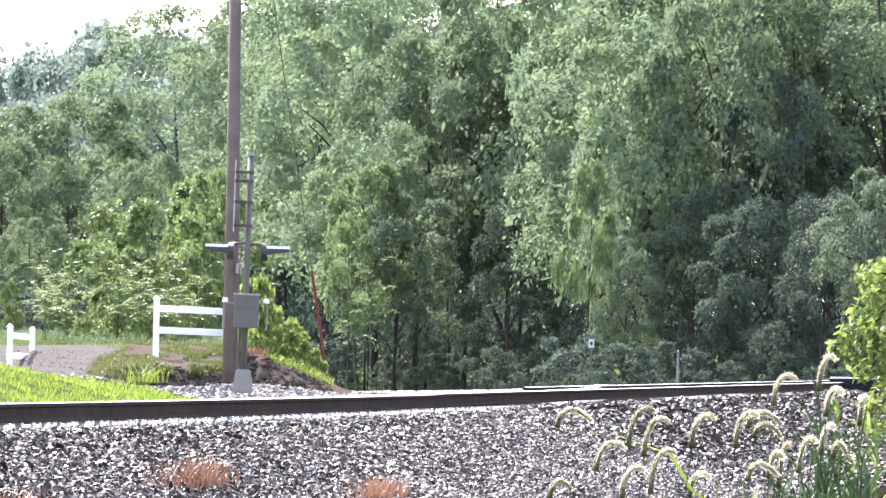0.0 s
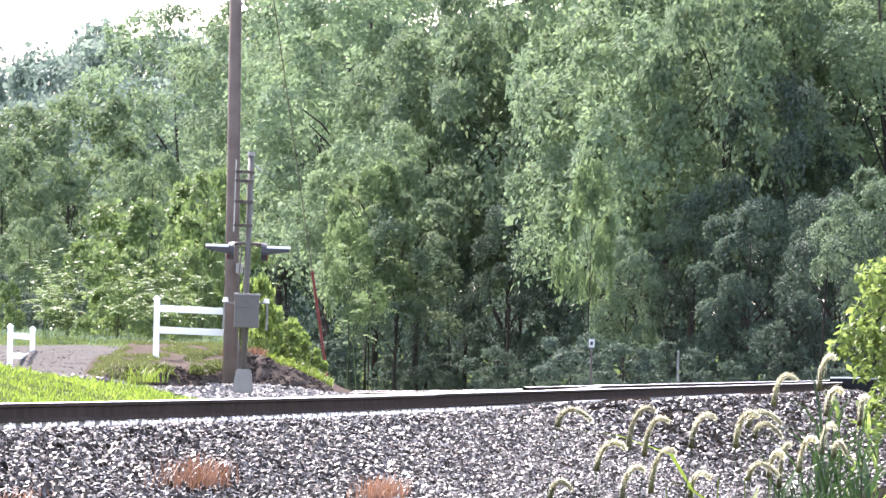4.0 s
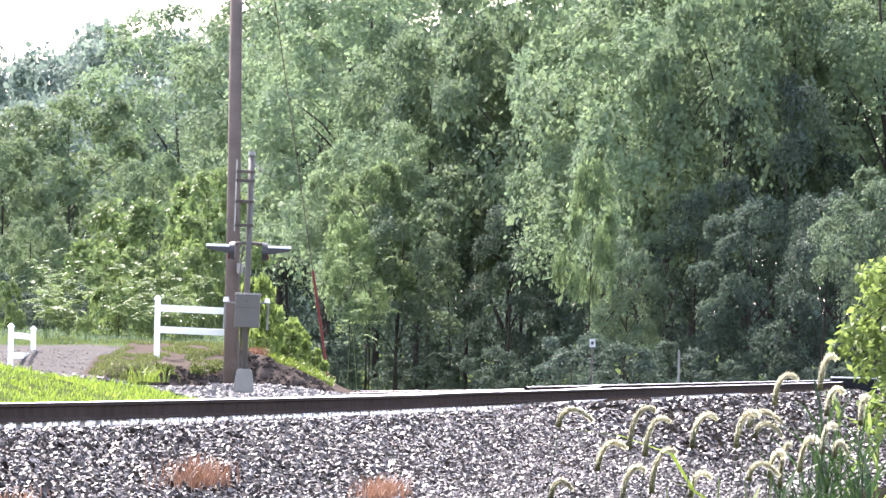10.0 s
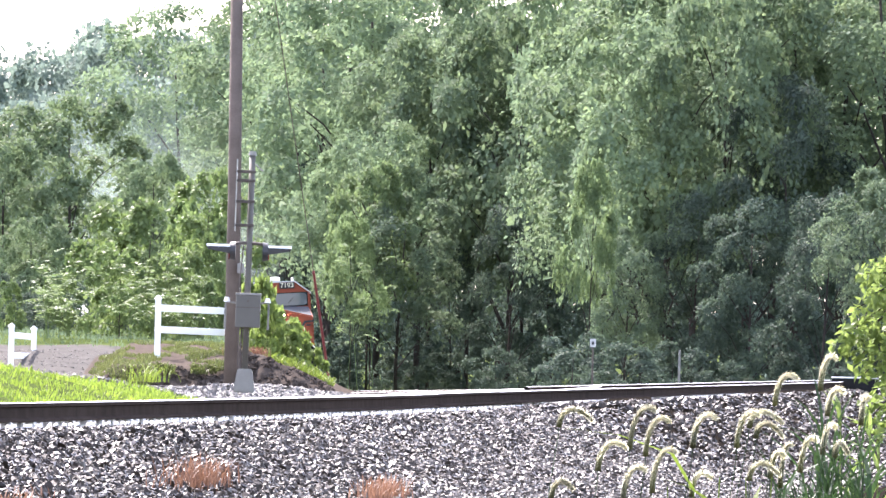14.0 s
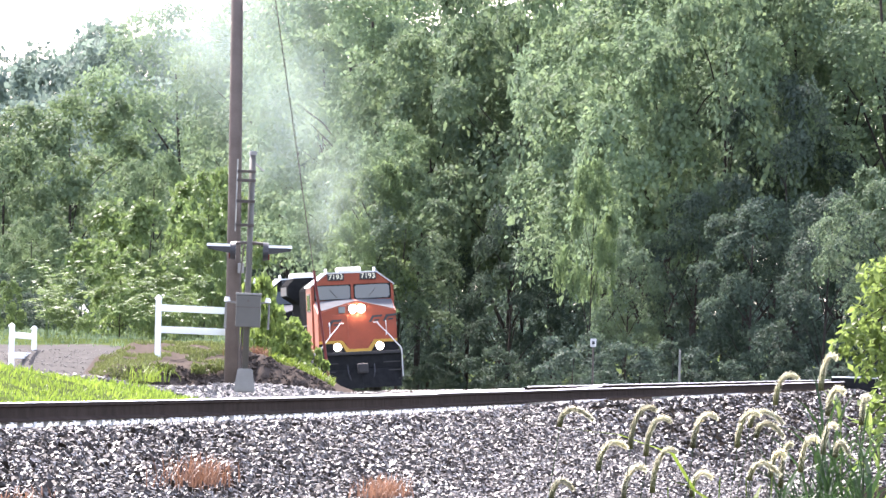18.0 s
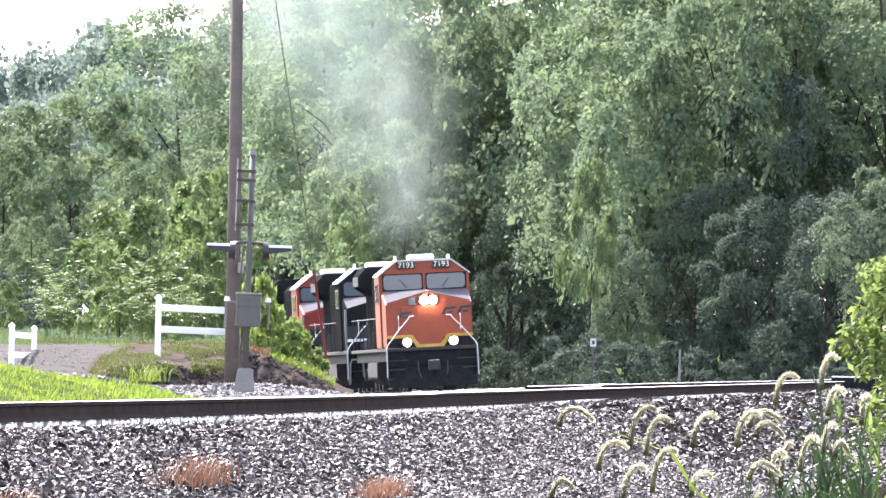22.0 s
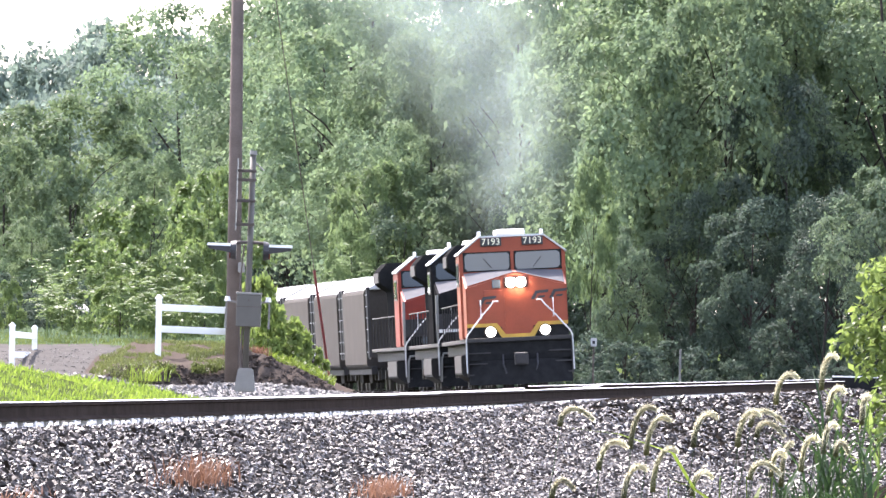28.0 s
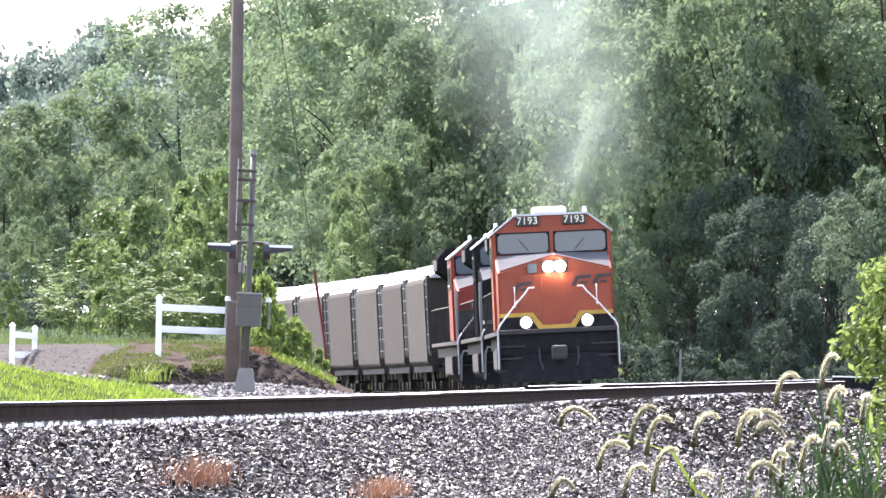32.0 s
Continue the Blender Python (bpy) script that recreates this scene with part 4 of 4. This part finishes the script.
def fence(points, label):
    """Two-rail fence: posts at the points, rails between them."""
    t = thing("fence", label, "fence", "white fence")
    for (x, y, z) in points:
        p = part("post", box(x - 0.065, x + 0.065, y - 0.065, y + 0.065, z - 0.3, z + 1.12, 0.01), M["white_vinyl"], t)
        part("cap", cyl((x, y, z + 1.12), (x, y, z + 1.2), 0.095, 0.02, 4), M["white_vinyl"], p)
    for a, b in zip(points, points[1:]):
        for h in (0.44, 0.92):
            va, vb = Vector(a) + Vector((0, 0, h)), Vector(b) + Vector((0, 0, h))
            d = (vb - va)
            bm = box(-0.02, 0.02, 0, d.length, -0.075, 0.075, 0.005)
            bmesh.ops.transform(bm, matrix=Matrix.Translation(va) @ d.to_track_quat("Y", "Z").to_matrix().to_4x4(), verts=bm.verts)
            part("fence_rail", bm, M["white_vinyl"], t)
    return t


fence([(-6.28, 252, 0.53), (-4.69, 257, 0.50)], "white vinyl post-and-rail fence on the grassy bank")
fence([(-10.15, 269, -0.12), (-10.3, 288, -0.14)], "white vinyl fence beside the gravel drive")

sg = thing("marker_sign", "small white track marker sign on a post", "sign", at=pose(4.67, 352, -0.6))
part("post", cyl((0, 0.02, -0.5), (0, 0.02, 1.6), 0.03, n=8), M["iron"], sg)
part("plate", box(-0.09, 0.09, -0.01, 0.01, 1.48, 1.74), M["hopper_roof"], sg)
part("mark", box(-0.04, 0.04, -0.016, -0.011, 1.56, 1.66), M["dark_paint"], sg)
wp = thing("marker_post", "short slim white marker post", "post", at=pose(7.35, 352, -0.4))
part("post", box(-0.035, 0.035, -0.035, 0.035, -0.3, 1.25, 0.01), M["galv"], wp)


tb = thing("track_box", "low dark metal box with pale lid beside the rail", "equipment box", at=pose(12.15, 335, -0.25))
part("body", box(-0.68, 0.68, -0.3, 0.3, -0.2, 0.36, 0.03), M["tar"], tb)
part("lid", box(-0.66, 0.66, -0.32, 0.32, 0.36, 0.4, 0.01), M["white_paint"], tb, "pale lid")


# ---- train ----
def wheel_set(parent, y, r=0.53):
    w = part("wheelset", cyl((-0.72, 0, 0), (0.72, 0, 0), 0.09, n=8), M["frame"], parent)
    w.location = (0, y, r)
    for s in (-1, 1):
        part("wheel", cyl((s * 0.69, 0, 0), (s * 0.82, 0, 0), r, n=24), M["wheel"], w)
    return w


def bogie(t, yc, ys, half):
    f = box(0.9, 1.1, -half, half, 0.42, 0.85, 0.04)
    box(-1.1, -0.9, -half, half, 0.42, 0.85, 0.04, f)
    box(-0.9, 0.9, -0.25, 0.25, 0.5, 0.95, 0, f)
    b = part("truck_frame", f, M["frame"], t, "black steel truck frame")
    b.location = (0, yc, 0)
    for y in ys:
        for s in (-1, 1):
            part("axle_box", box(s * 1.1, s * 1.2, y - 0.16, y + 0.16, 0.4, 0.75, 0.02), M["wheel"], b)
        wheel_set(b, y)
    return b


def writing(text, size, mat, parent, m):
    """Raised characters, each an object of its own."""
    for i, ch in enumerate(text):
        cu = bpy.data.curves.new("digit", "FONT")
        cu.body, cu.size, cu.extrude, cu.align_x, cu.align_y = ch, size, 0.004, "CENTER", "CENTER"
        tmp = bpy.data.objects.new("digit", cu)
        me = bpy.data.meshes.new_from_object(tmp)
        bpy.data.objects.remove(tmp)
        me.materials.clear()
        me.materials.append(mat)
        ob = new("digit", me)
        ob.parent = parent
        ob.matrix_basis = m @ Matrix.Translation(((i - (len(text) - 1) / 2) * size * 0.52, 0, 0))


def locomotive(label, body, trim, hood, stripe, lit):
    t = thing("locomotive", label, "locomotive", "train")
    # frame, deck, pilot
    part("underframe", box(-1.35, 1.35, 0.9, 21.4, 1.05, 1.38, 0.03), M["frame"], t)
    part("walkway", box(-1.53, 1.53, 0.75, 21.6, 1.38, 1.5, 0.02), M["frame"], t)
    part("fuel_tank", prism([(-1.45, 1.05), (-1.45, 0.5), (-1.1, 0.25), (1.1, 0.25), (1.45, 0.5), (1.45, 1.05)], 8.2, 13.6, 0.03), M["frame"], t)
    pl = bmesh.new()
    vs = [pl.verts.new(p) for p in ((-1.5, 0.75, 0.15), (0, 0.25, 0.12), (1.5, 0.75, 0.15), (1.5, 0.95, 0.85), (0, 0.6, 0.85), (-1.5, 0.95, 0.85),
                                    (-1.5, 1.1, 0.15), (1.5, 1.1, 0.15), (1.5, 1.1, 0.85), (-1.5, 1.1, 0.85))]
    for f in ((0, 1, 4, 5), (1, 2, 3, 4), (0, 5, 9, 6), (2, 7, 8, 3), (6, 9, 8, 7), (5, 4, 3, 8, 9), (0, 6, 7, 2, 1)):
        pl.faces.new([vs[i] for i in f])
    part("plow", pl, M["tar"], t, "black snow plow")
    part("pilot", box(-1.5, 1.5, 0.85, 1.05, 0.85, 1.4, 0.02), M["tar"], t)
    cp = part("coupler", box(-0.13, 0.13, 0.0, 0.9, 0.72, 1.0, 0.04), M["frame"], t)
    part("knuckle", box(-0.2, 0.2, -0.1, 0.15, 0.68, 1.05, 0.06), M["frame"], cp)
    for s in (-1, 1):
        st = part("step", box(s * 0.85, s * 1.5, 0.8, 1.15, 0.42, 0.46), M["frame"], t)
        for z in (0.74, 1.05):
            part("tread", box(s * 0.85, s * 1.5, 0.8, 1.15, z, z + 0.04), M["frame"], st)
        part("step_panel", box(s * 1.5, s * 1.55, 0.8, 1.0, 0.4, 1.36, 0.01), M["frame"], t, "dark step side plate")
        if not lit:
            part("step_frame", tube([(s * 0.98, 0.78, 0.3), (s * 1.0, 0.78, 1.0), (s * 1.06, 0.78, 1.18), (s * 1.4, 0.78, 1.18), (s * 1.47, 0.78, 1.0), (s * 1.5, 0.78, 0.3)], 0.04, 6), M["galv"], t, "worn pale step frame")
            part("corner_rail", tube([(s * 1.5, 1.55, 1.0), (s * 1.52, 1.55, 2.2), (s * 1.5, 1.6, 3.0)], 0.05, 6), M["galv"], t, "pale corner handrail")
        part("air_hose", tube([(s * 0.5, 0.8, 1.0), (s * 0.5, 0.6, 0.7), (s * 0.42, 0.55, 0.45)], 0.025), M["black"], t)
        hr = tube([(s * 0.56, 1.2, 2.57), (s * 0.7, 1.1, 2.57), (s * 0.8, 1.05, 2.42), (s * 1.02, 1.0, 2.2), (s * 1.5, 0.8, 1.62), (s * 1.55, 0.78, 1.5), (s * 1.56, 0.78, 0.5)], 0.022, 6)
        part("handrail", hr, M["hopper_roof"], t, "white steel handrail")
        part("grab_iron", tube([(s * 1.06, 1.6, 2.6), (s * 1.06, 1.5, 2.57), (s * 1.06, 1.5, 2.12), (s * 1.06, 1.6, 2.09)], 0.022), M["white_paint"], t)
        for yy in np.arange(6.5, 21, 2.0):
            part("stanchion", cyl((s * 1.5, yy, 1.5), (s * 1.5, yy, 2.55), 0.02, n=6), M["frame"], t)
        part("side_rail", cyl((s * 1.5, 6.5, 2.55), (s * 1.5, 20.9, 2.55), 0.022, n=6), M["frame"], t)
    # anticlimber and lower nose band
    part("nose_band", prism([(-1.47, 1.93), (-0.6, 1.93), (-0.36, 1.6), (0.36, 1.6), (0.6, 1.93), (1.47, 1.93), (1.47, 1.83), (0.68, 1.83), (0.42, 1.42), (-0.42, 1.42), (-0.68, 1.83), (-1.47, 1.83)], 1.56, 1.6), stripe, t)
    for s in (-1, 1):
        part("lower_nose_panel", box(min(s * 0.46, s * 1.48), max(s * 0.46, s * 1.48), 1.57, 1.645, 1.5, 1.82, 0.01), M["tar"], t, "black panel behind the ditch light")
    part("anticlimber", box(-0.75, 0.75, 0.9, 1.3, 1.36, 1.44, 0.03), M["tar"], t)
    # nose with raked top, then cab
    nose = bmesh.new()
    a = [nose.verts.new(p) for p in ((-1.47, 1.65, 1.5), (1.47, 1.65, 1.5), (1.47, 1.65, 3.02), (0, 1.65, 3.42), (-1.47, 1.65, 3.02))]
    b = [nose.verts.new(p) for p in ((-1.5, 3.4, 1.5), (1.5, 3.4, 1.5), (1.5, 3.4, 3.44), (0, 3.4, 3.5), (-1.5, 3.4, 3.44))]
    nose.faces.new(a)
    nose.faces.new(b[::-1])
    for i in range(5):
        f = nose.faces.new((a[i], b[i], b[(i + 1) % 5], a[(i + 1) % 5]))
        if i in (2, 3):
            f.material_index = 1
    bmesh.ops.bevel(nose, geom=[e for e in nose.edges if len(e.link_faces) == 2], offset=0.05, segments=2, affect="EDGES")
    part("nose", nose, [body, M["silver"]], t)
    cab_o = [(-1.56, 1.5), (-1.56, 3.98), (-0.92, 4.47), (0.92, 4.47), (1.56, 3.98), (1.56, 1.5)]
    cab = part("cab", prism(cab_o, 3.38, 6.0, 0.03), body, t)
    # the near-white trim colour carries the sun on the roof slope
    part("roof", prism([(-1.6, 3.96), (-0.94, 4.46), (0.94, 4.46), (1.6, 3.96), (1.6, 4.01), (0.95, 4.51), (-0.95, 4.51), (-1.6, 4.01)], 3.34, 6.1), trim, cab, "pale roof edge, sunlight put into its colour")
    for s in (-1, 1):
        ws = part("windshield", box(s * 0.05, s * 1.45, 3.36, 3.42, 3.46, 4.04, 0.02), M["tar"], cab, "black window surround")
        part("pane", prism([(s * 0.09, 3.57), (s * 0.15, 3.5), (s * 1.32, 3.5), (s * 1.4, 3.58), (s * 1.4, 3.92), (s * 1.32, 4.0), (s * 0.15, 4.0), (s * 0.09, 3.94)], 3.345, 3.37), M["window"], ws)
        part("wiper", tube([(s * 0.6, 3.335, 3.55), (s * 0.85, 3.33, 3.85)], 0.012, 5), M["black"], ws)
        sw = part("side_window", box(s * 1.55, s * 1.58, 3.9, 5.4, 3.05, 3.75, 0.01), M["black"], cab)
        part("pane", box(s * 1.575, s * 1.59, 3.98, 5.32, 3.12, 3.68), M["window"], sw)
        nb = part("number_board", box(s * 0.3, s * 0.92, 3.3, 3.42, 4.2, 4.45, 0.02), M["black"], cab)
        if lit:
            writing("7193", 0.27, M["number"], nb, pose((s * 0.61), 3.294, 4.325, 90, 0, 0))
        else:
            part("number_bar", box(s * 0.42, s * 0.8, 3.29, 3.305, 4.27, 4.37), M["number"], nb)
        part("antenna", cyl((s * 0.92, 4.2, 4.5), (s * 0.92, 4.2, 4.66), 0.06, 0.05, 8), M["white_paint"], cab)
        dl = part("ditch_light", cyl((s * 0.795, 1.45, 1.68), (s * 0.795, 1.56, 1.68), 0.18, n=20), M["black"], t)
        part("lens", cyl((s * 0.795, 1.43, 1.68), (s * 0.795, 1.455, 1.68), 0.13, n=20), M["lamp"] if lit else M["window"], dl)
    part("air_conditioner", box(-0.45, 0.45, 4.4, 5.6, 4.49, 4.7, 0.09), M["hopper_roof"], cab, "pale rounded roof unit")
    part("horn", cyl((-0.2, 6.3, 4.5), (-0.2, 5.9, 4.55), 0.04, 0.09, 10), M["silver"], cab)
    hl = part("headlight", box(-0.34, 0.34, 1.58, 1.7, 2.95, 3.26, 0.06), M["black"], t)
    for s in (-1, 1):
        part("lens", cyl((s * 0.15, 1.555, 3.1), (s * 0.15, 1.585, 3.1), 0.14, n=20), M["lamp"] if lit else M["window"], hl)
    part("nose_door", box(-0.95, -0.35, 1.62, 1.66, 1.75, 2.9, 0.015), body, t)
    part("door_window", box(-0.7, -0.45, 1.6, 1.63, 2.95, 3.2, 0.02), M["window"], t)
    for sx, sz in ((-1.12, 2.46), (0.95, 2.6), (0.42, 2.58)):
        if lit:
            em = part("emblem", prism([(sx, sz), (sx + 0.1, sz), (sx + 0.2, sz + 0.17), (sx + 0.5, sz + 0.19), (sx + 0.54, sz + 0.27), (sx + 0.14, sz + 0.25)], 1.6, 1.612), M["black"], t, "dark emblem shape")
            part("emblem_bar", prism([(sx + 0.2, sz + 0.04), (sx + 0.38, sz + 0.04), (sx + 0.42, sz + 0.1), (sx + 0.23, sz + 0.1)], 1.6, 1.612), M["black"], em)
    if not lit:
        part("nose_skirt", box(-1.48, 1.48, 1.6, 1.645, 1.5, 2.4, 0.01), M["black"], t, "black lower nose panel")
    # long hood and radiator
    part("long_hood", prism([(-0.95, 1.5), (-0.95, 3.95), (-0.7, 4.2), (0.7, 4.2), (0.95, 3.95), (0.95, 1.5)], 6.0, 17.6, 0.03), hood, t)
    for k in range(9):
        for s in (-1, 1):
            part("hood_door", box(s * 0.94, s * 0.975, 6.3 + k * 1.22, 7.38 + k * 1.22, 1.65, 3.6, 0.01), hood, t)
    part("exhaust_stack", box(-0.35, 0.35, 12.0, 13.2, 4.15, 4.5, 0.05), M["frame"], t)
    rd = part("radiator", prism([(-0.95, 1.5), (-0.95, 3.45), (-1.38, 3.75), (-1.38, 4.15), (-1.1, 4.45), (1.1, 4.45), (1.38, 4.15), (1.38, 3.75), (0.95, 3.45), (0.95, 1.5)], 17.6, 21.2, 0.03), hood, t)
    for s in (-1, 1):
        part("grille", box(s * 1.37, s * 1.41, 17.9, 20.9, 3.78, 4.12), M["frame"], rd)
    bogie(t, 4.2, (-2.0, 0, 2.0), 2.7)
    bogie(t, 17.8, (-2.0, 0, 2.0), 2.7)
    return t


def hopper_car():
    t = thing("hopper_car", "dusty grey covered hopper car with a pale roof", "hopper car", "train")
    L = 15.0
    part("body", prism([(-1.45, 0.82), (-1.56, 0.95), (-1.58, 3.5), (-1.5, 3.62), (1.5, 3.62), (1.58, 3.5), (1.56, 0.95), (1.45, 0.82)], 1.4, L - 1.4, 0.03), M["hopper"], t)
    part("roof", prism([(-1.53, 3.61), (-0.55, 4.08), (0.55, 4.08), (1.53, 3.61)], 1.2, L - 1.2, 0.02), M["hopper_roof"], t, "pale roof, sunlight put into its colour")
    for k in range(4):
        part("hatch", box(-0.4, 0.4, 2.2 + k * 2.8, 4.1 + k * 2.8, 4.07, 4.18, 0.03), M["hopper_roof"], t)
    part("sill", box(-0.4, 0.4, 0.2, L - 0.2, 0.85, 1.2, 0.02), M["frame"], t)
    for y in (0.5, L - 0.5):
        part("end_platform", box(-1.5, 1.5, y - 0.45, y + 0.45, 1.15, 1.25, 0.01), M["hopper"], t)
        for s in (-1, 1):
            part("corner_post", box(s * 1.42, s * 1.52, y - 0.05, y + 0.05, 1.2, 3.7), M["frame"], t)
            ld = part("ladder", box(s * 1.54, s * 1.58, y - 0.3, y - 0.27, 1.2, 3.7), M["galv"], t)
            for k in range(6):
                part("rung", box(s * 1.54, s * 1.57, y - 0.3, y + 0.2, 1.4 + 0.4 * k, 1.43 + 0.4 * k), M["white_paint"], ld)
    for s in (-1, 1):
        # added dark bars stand in for the shade beneath the car body
        part("side_sill", box(s * 1.2, s * 1.42, 1.3, L - 1.3, 0.62, 0.92, 0.02), M["frame"], t, "dark bar added to fill the shaded gap under the car")
    for k in (0, 1):
        y = 3.6 + k * 5.0
        ch = bmesh.new()
        tp = [ch.verts.new(p) for p in ((-1.3, y - 1.2 + 0.4, 1.4), (1.3, y - 0.8, 1.4), (1.3, y + 2.4, 1.4), (-1.3, y + 2.4, 1.4))]
        bt = [ch.verts.new(p) for p in ((-1.25, y + 0.1, 0.32), (1.25, y + 0.1, 0.32), (1.25, y + 1.5, 0.32), (-1.25, y + 1.5, 0.32))]
        ch.faces.new(bt)
        for i in range(4):
            ch.faces.new((tp[i], tp[(i + 1) % 4], bt[(i + 1) % 4], bt[i]))
        part("chute", ch, M["hopper"], t)
    for yc in (2.0, L - 2.0):
        bogie(t, yc, (-0.88, 0.88), 1.2)
    return t


def smoke_material(name, dense):
    """Thin pale exhaust: lets most light through, fades out towards its rim."""
    m = bpy.data.materials.new(name)
    m.use_nodes = True
    nt = m.node_tree
    nt.nodes.remove(nt.nodes["Principled BSDF"])
    tc = nt.nodes.new("ShaderNodeTexCoord")
    gr = nt.nodes.new("ShaderNodeTexGradient")
    gr.gradient_type = "QUADRATIC_SPHERE"
    nt.links.new(tc.outputs["Object"], gr.inputs["Vector"])
    no = nt.nodes.new("ShaderNodeTexNoise")
    no.inputs["Scale"].default_value, no.inputs["Detail"].default_value = 1.3, 6
    nt.links.new(tc.outputs["Object"], no.inputs["Vector"])
    mr = nt.nodes.new("ShaderNodeMapRange")
    mr.inputs["From Min"].default_value, mr.inputs["From Max"].default_value = 0.3, 0.7
    mr.inputs["To Min"].default_value, mr.inputs["To Max"].default_value = 0.2 * dense, 1.9 * dense
    nt.links.new(no.outputs[0], mr.inputs[0])
    mu = nt.nodes.new("ShaderNodeMath")
    mu.operation = "MULTIPLY"
    nt.links.new(gr.outputs["Fac"], mu.inputs[0])
    nt.links.new(mr.outputs[0], mu.inputs[1])
    tp, df, tl = nt.nodes.new("ShaderNodeBsdfTransparent"), nt.nodes.new("ShaderNodeBsdfDiffuse"), nt.nodes.new("ShaderNodeBsdfTranslucent")
    for n in (df, tl):
        n.inputs["Color"].default_value = (0.56, 0.66, 0.62, 1)
    m1, m2 = nt.nodes.new("ShaderNodeMixShader"), nt.nodes.new("ShaderNodeMixShader")
    m1.inputs[0].default_value = 0.5
    nt.links.new(df.outputs[0], m1.inputs[1])
    nt.links.new(tl.outputs[0], m1.inputs[2])
    nt.links.new(mu.outputs[0], m2.inputs[0])
    nt.links.new(tp.outputs[0], m2.inputs[1])
    nt.links.new(m1.outputs[0], m2.inputs[2])
    nt.links.new(m2.outputs[0], nt.nodes["Material Output"].inputs["Surface"])
    return m


def smoke_puff(seed, size, mat):
    """A curling sheet of exhaust, one unit in radius before scaling."""
    vs, fs = [(0, 0.3 * noise.noise((seed * 7, 0, seed)), 0)], []
    rings, n = 7, 28
    for j in range(1, rings + 1):
        for i in range(n):
            x, z = j / rings * math.cos(i * math.tau / n), j / rings * math.sin(i * math.tau / n)
            vs.append((x, 0.3 * noise.noise((x * 1.4 + seed * 7, z * 1.4, seed)), z))
    for i in range(n):
        fs.append((0, 1 + i, 1 + (i + 1) % n))
        for j in range(rings - 1):
            a, b = 1 + j * n, 1 + (j + 1) * n
            fs.append((a + i, b + i, b + (i + 1) % n, a + (i + 1) % n))
    ob = mesh_object("exhaust_smoke", vs, fs, mat, smooth=True)
    ob.scale = (size * 0.8, size, size * 1.1)
    return tagged(ob, "thin pale exhaust smoke drifting above the train", "smoke", "exhaust smoke")


SMOKE = [smoke_material("smoke_dense", 0.115), smoke_material("smoke_mid", 0.135), smoke_material("smoke_thin", 0.145)]
smoke = []
sr = random.Random(12)
for k in range(10):
    hgt = 6.4 + k * 1.35
    smoke.append((smoke_puff(k + 1, 3.0 + 0.42 * k, SMOKE[0 if k < 3 else 1 if k < 6 else 2]), hgt, 26 + 4.5 * (hgt - 4.8) + sr.uniform(-6, 6), 1.5 - 0.16 * k + (1.2 if k % 2 else -1.3) * (0.3 + 0.12 * k)))

lead = locomotive("orange freight locomotive with lit headlights and yellow stripe", M["orange"], M["hopper_roof"], M["tar"], M["yellow"], True)
second = locomotive("black freight locomotive with pale trim", M["tar"], M["white_paint"], M["tar"], M["white_paint"], False)
third = locomotive("red-orange freight locomotive with dark long hood", M["red_orange"], M["hopper_roof"], M["tar"], M["frame"], False)
first_car = hopper_car()
cars = [first_car] + [copy_thing(first_car, Matrix()) for _ in range(11)]

# distance along the line from y = 150, tabled
LINE_Y = np.arange(150, 1100, 0.5)
pts3 = np.array([(line_x(v), v) for v in LINE_Y])
LINE_S = np.concatenate([[0], np.cumsum(np.linalg.norm(np.diff(pts3, axis=0), axis=1))])


def on_line(s):
    y = float(np.interp(s, LINE_S, LINE_Y))
    return Vector((line_x(y), y, line_z(y) - line_cant(y) * 0.5)), math.atan(line_cant(y) / (2 * G))


def vehicle_pose(s0, length):
    a, ca = on_line(s0 + length * 0.2)
    b, cb = on_line(s0 + length * 0.8)
    d = b - a
    yaw = math.atan2(-d.x, d.y)
    pitch = math.atan2(d.z, math.hypot(d.x, d.y))
    m = Matrix.Rotation(yaw, 4, "Z") @ Matrix.Rotation(pitch, 4, "X") @ Matrix.Rotation(-(ca + cb) / 2, 4, "Y")
    return Matrix.Translation(a - m.to_3x3() @ Vector((0, length * 0.2, 0))) @ m


SPEED, END_Y = 9.5, 293.2
S_END = float(np.interp(END_Y, LINE_Y, LINE_S))


def motions():
    gap, order = 0.0, []
    for v, length in [(lead, 22.4), (second, 22.4), (third, 22.4)] + [(c, 15.0) for c in cars]:
        order.append((v, length, gap))
        gap += length + 0.35
    for puff, hgt, back, off in smoke:
        rows = []
        for t in range(33):
            p, _ = on_line(S_END + SPEED * (32 - t) + back)
            rise = 2.5 + (hgt - 2.5) * smooth(12.0, 17.0, t)
            rows.append((t, pose(p.x + off + 0.3 * math.sin(t * 0.4 + hgt), p.y, rise + 0.25 * math.sin(t * 0.55 + hgt * 2), 0, 4 * math.sin(t * 0.3 + hgt), 0)))
        walk(puff, rows)
    for v, length, back in order:
        for o in list(v.children_recursive) if v in (lead, second, third) else []:
            if o.name.startswith("wheelset"):
                wy, wz = o.location.y, o.location.z
                walk(o, [(t / 10, pose(0, wy, wz, math.degrees(SPEED * t / 10 / wz))) for t in range(321)])
        walk(v, [(t, vehicle_pose(S_END + SPEED * (32 - t) + back, length)) for t in range(33)])


motions()
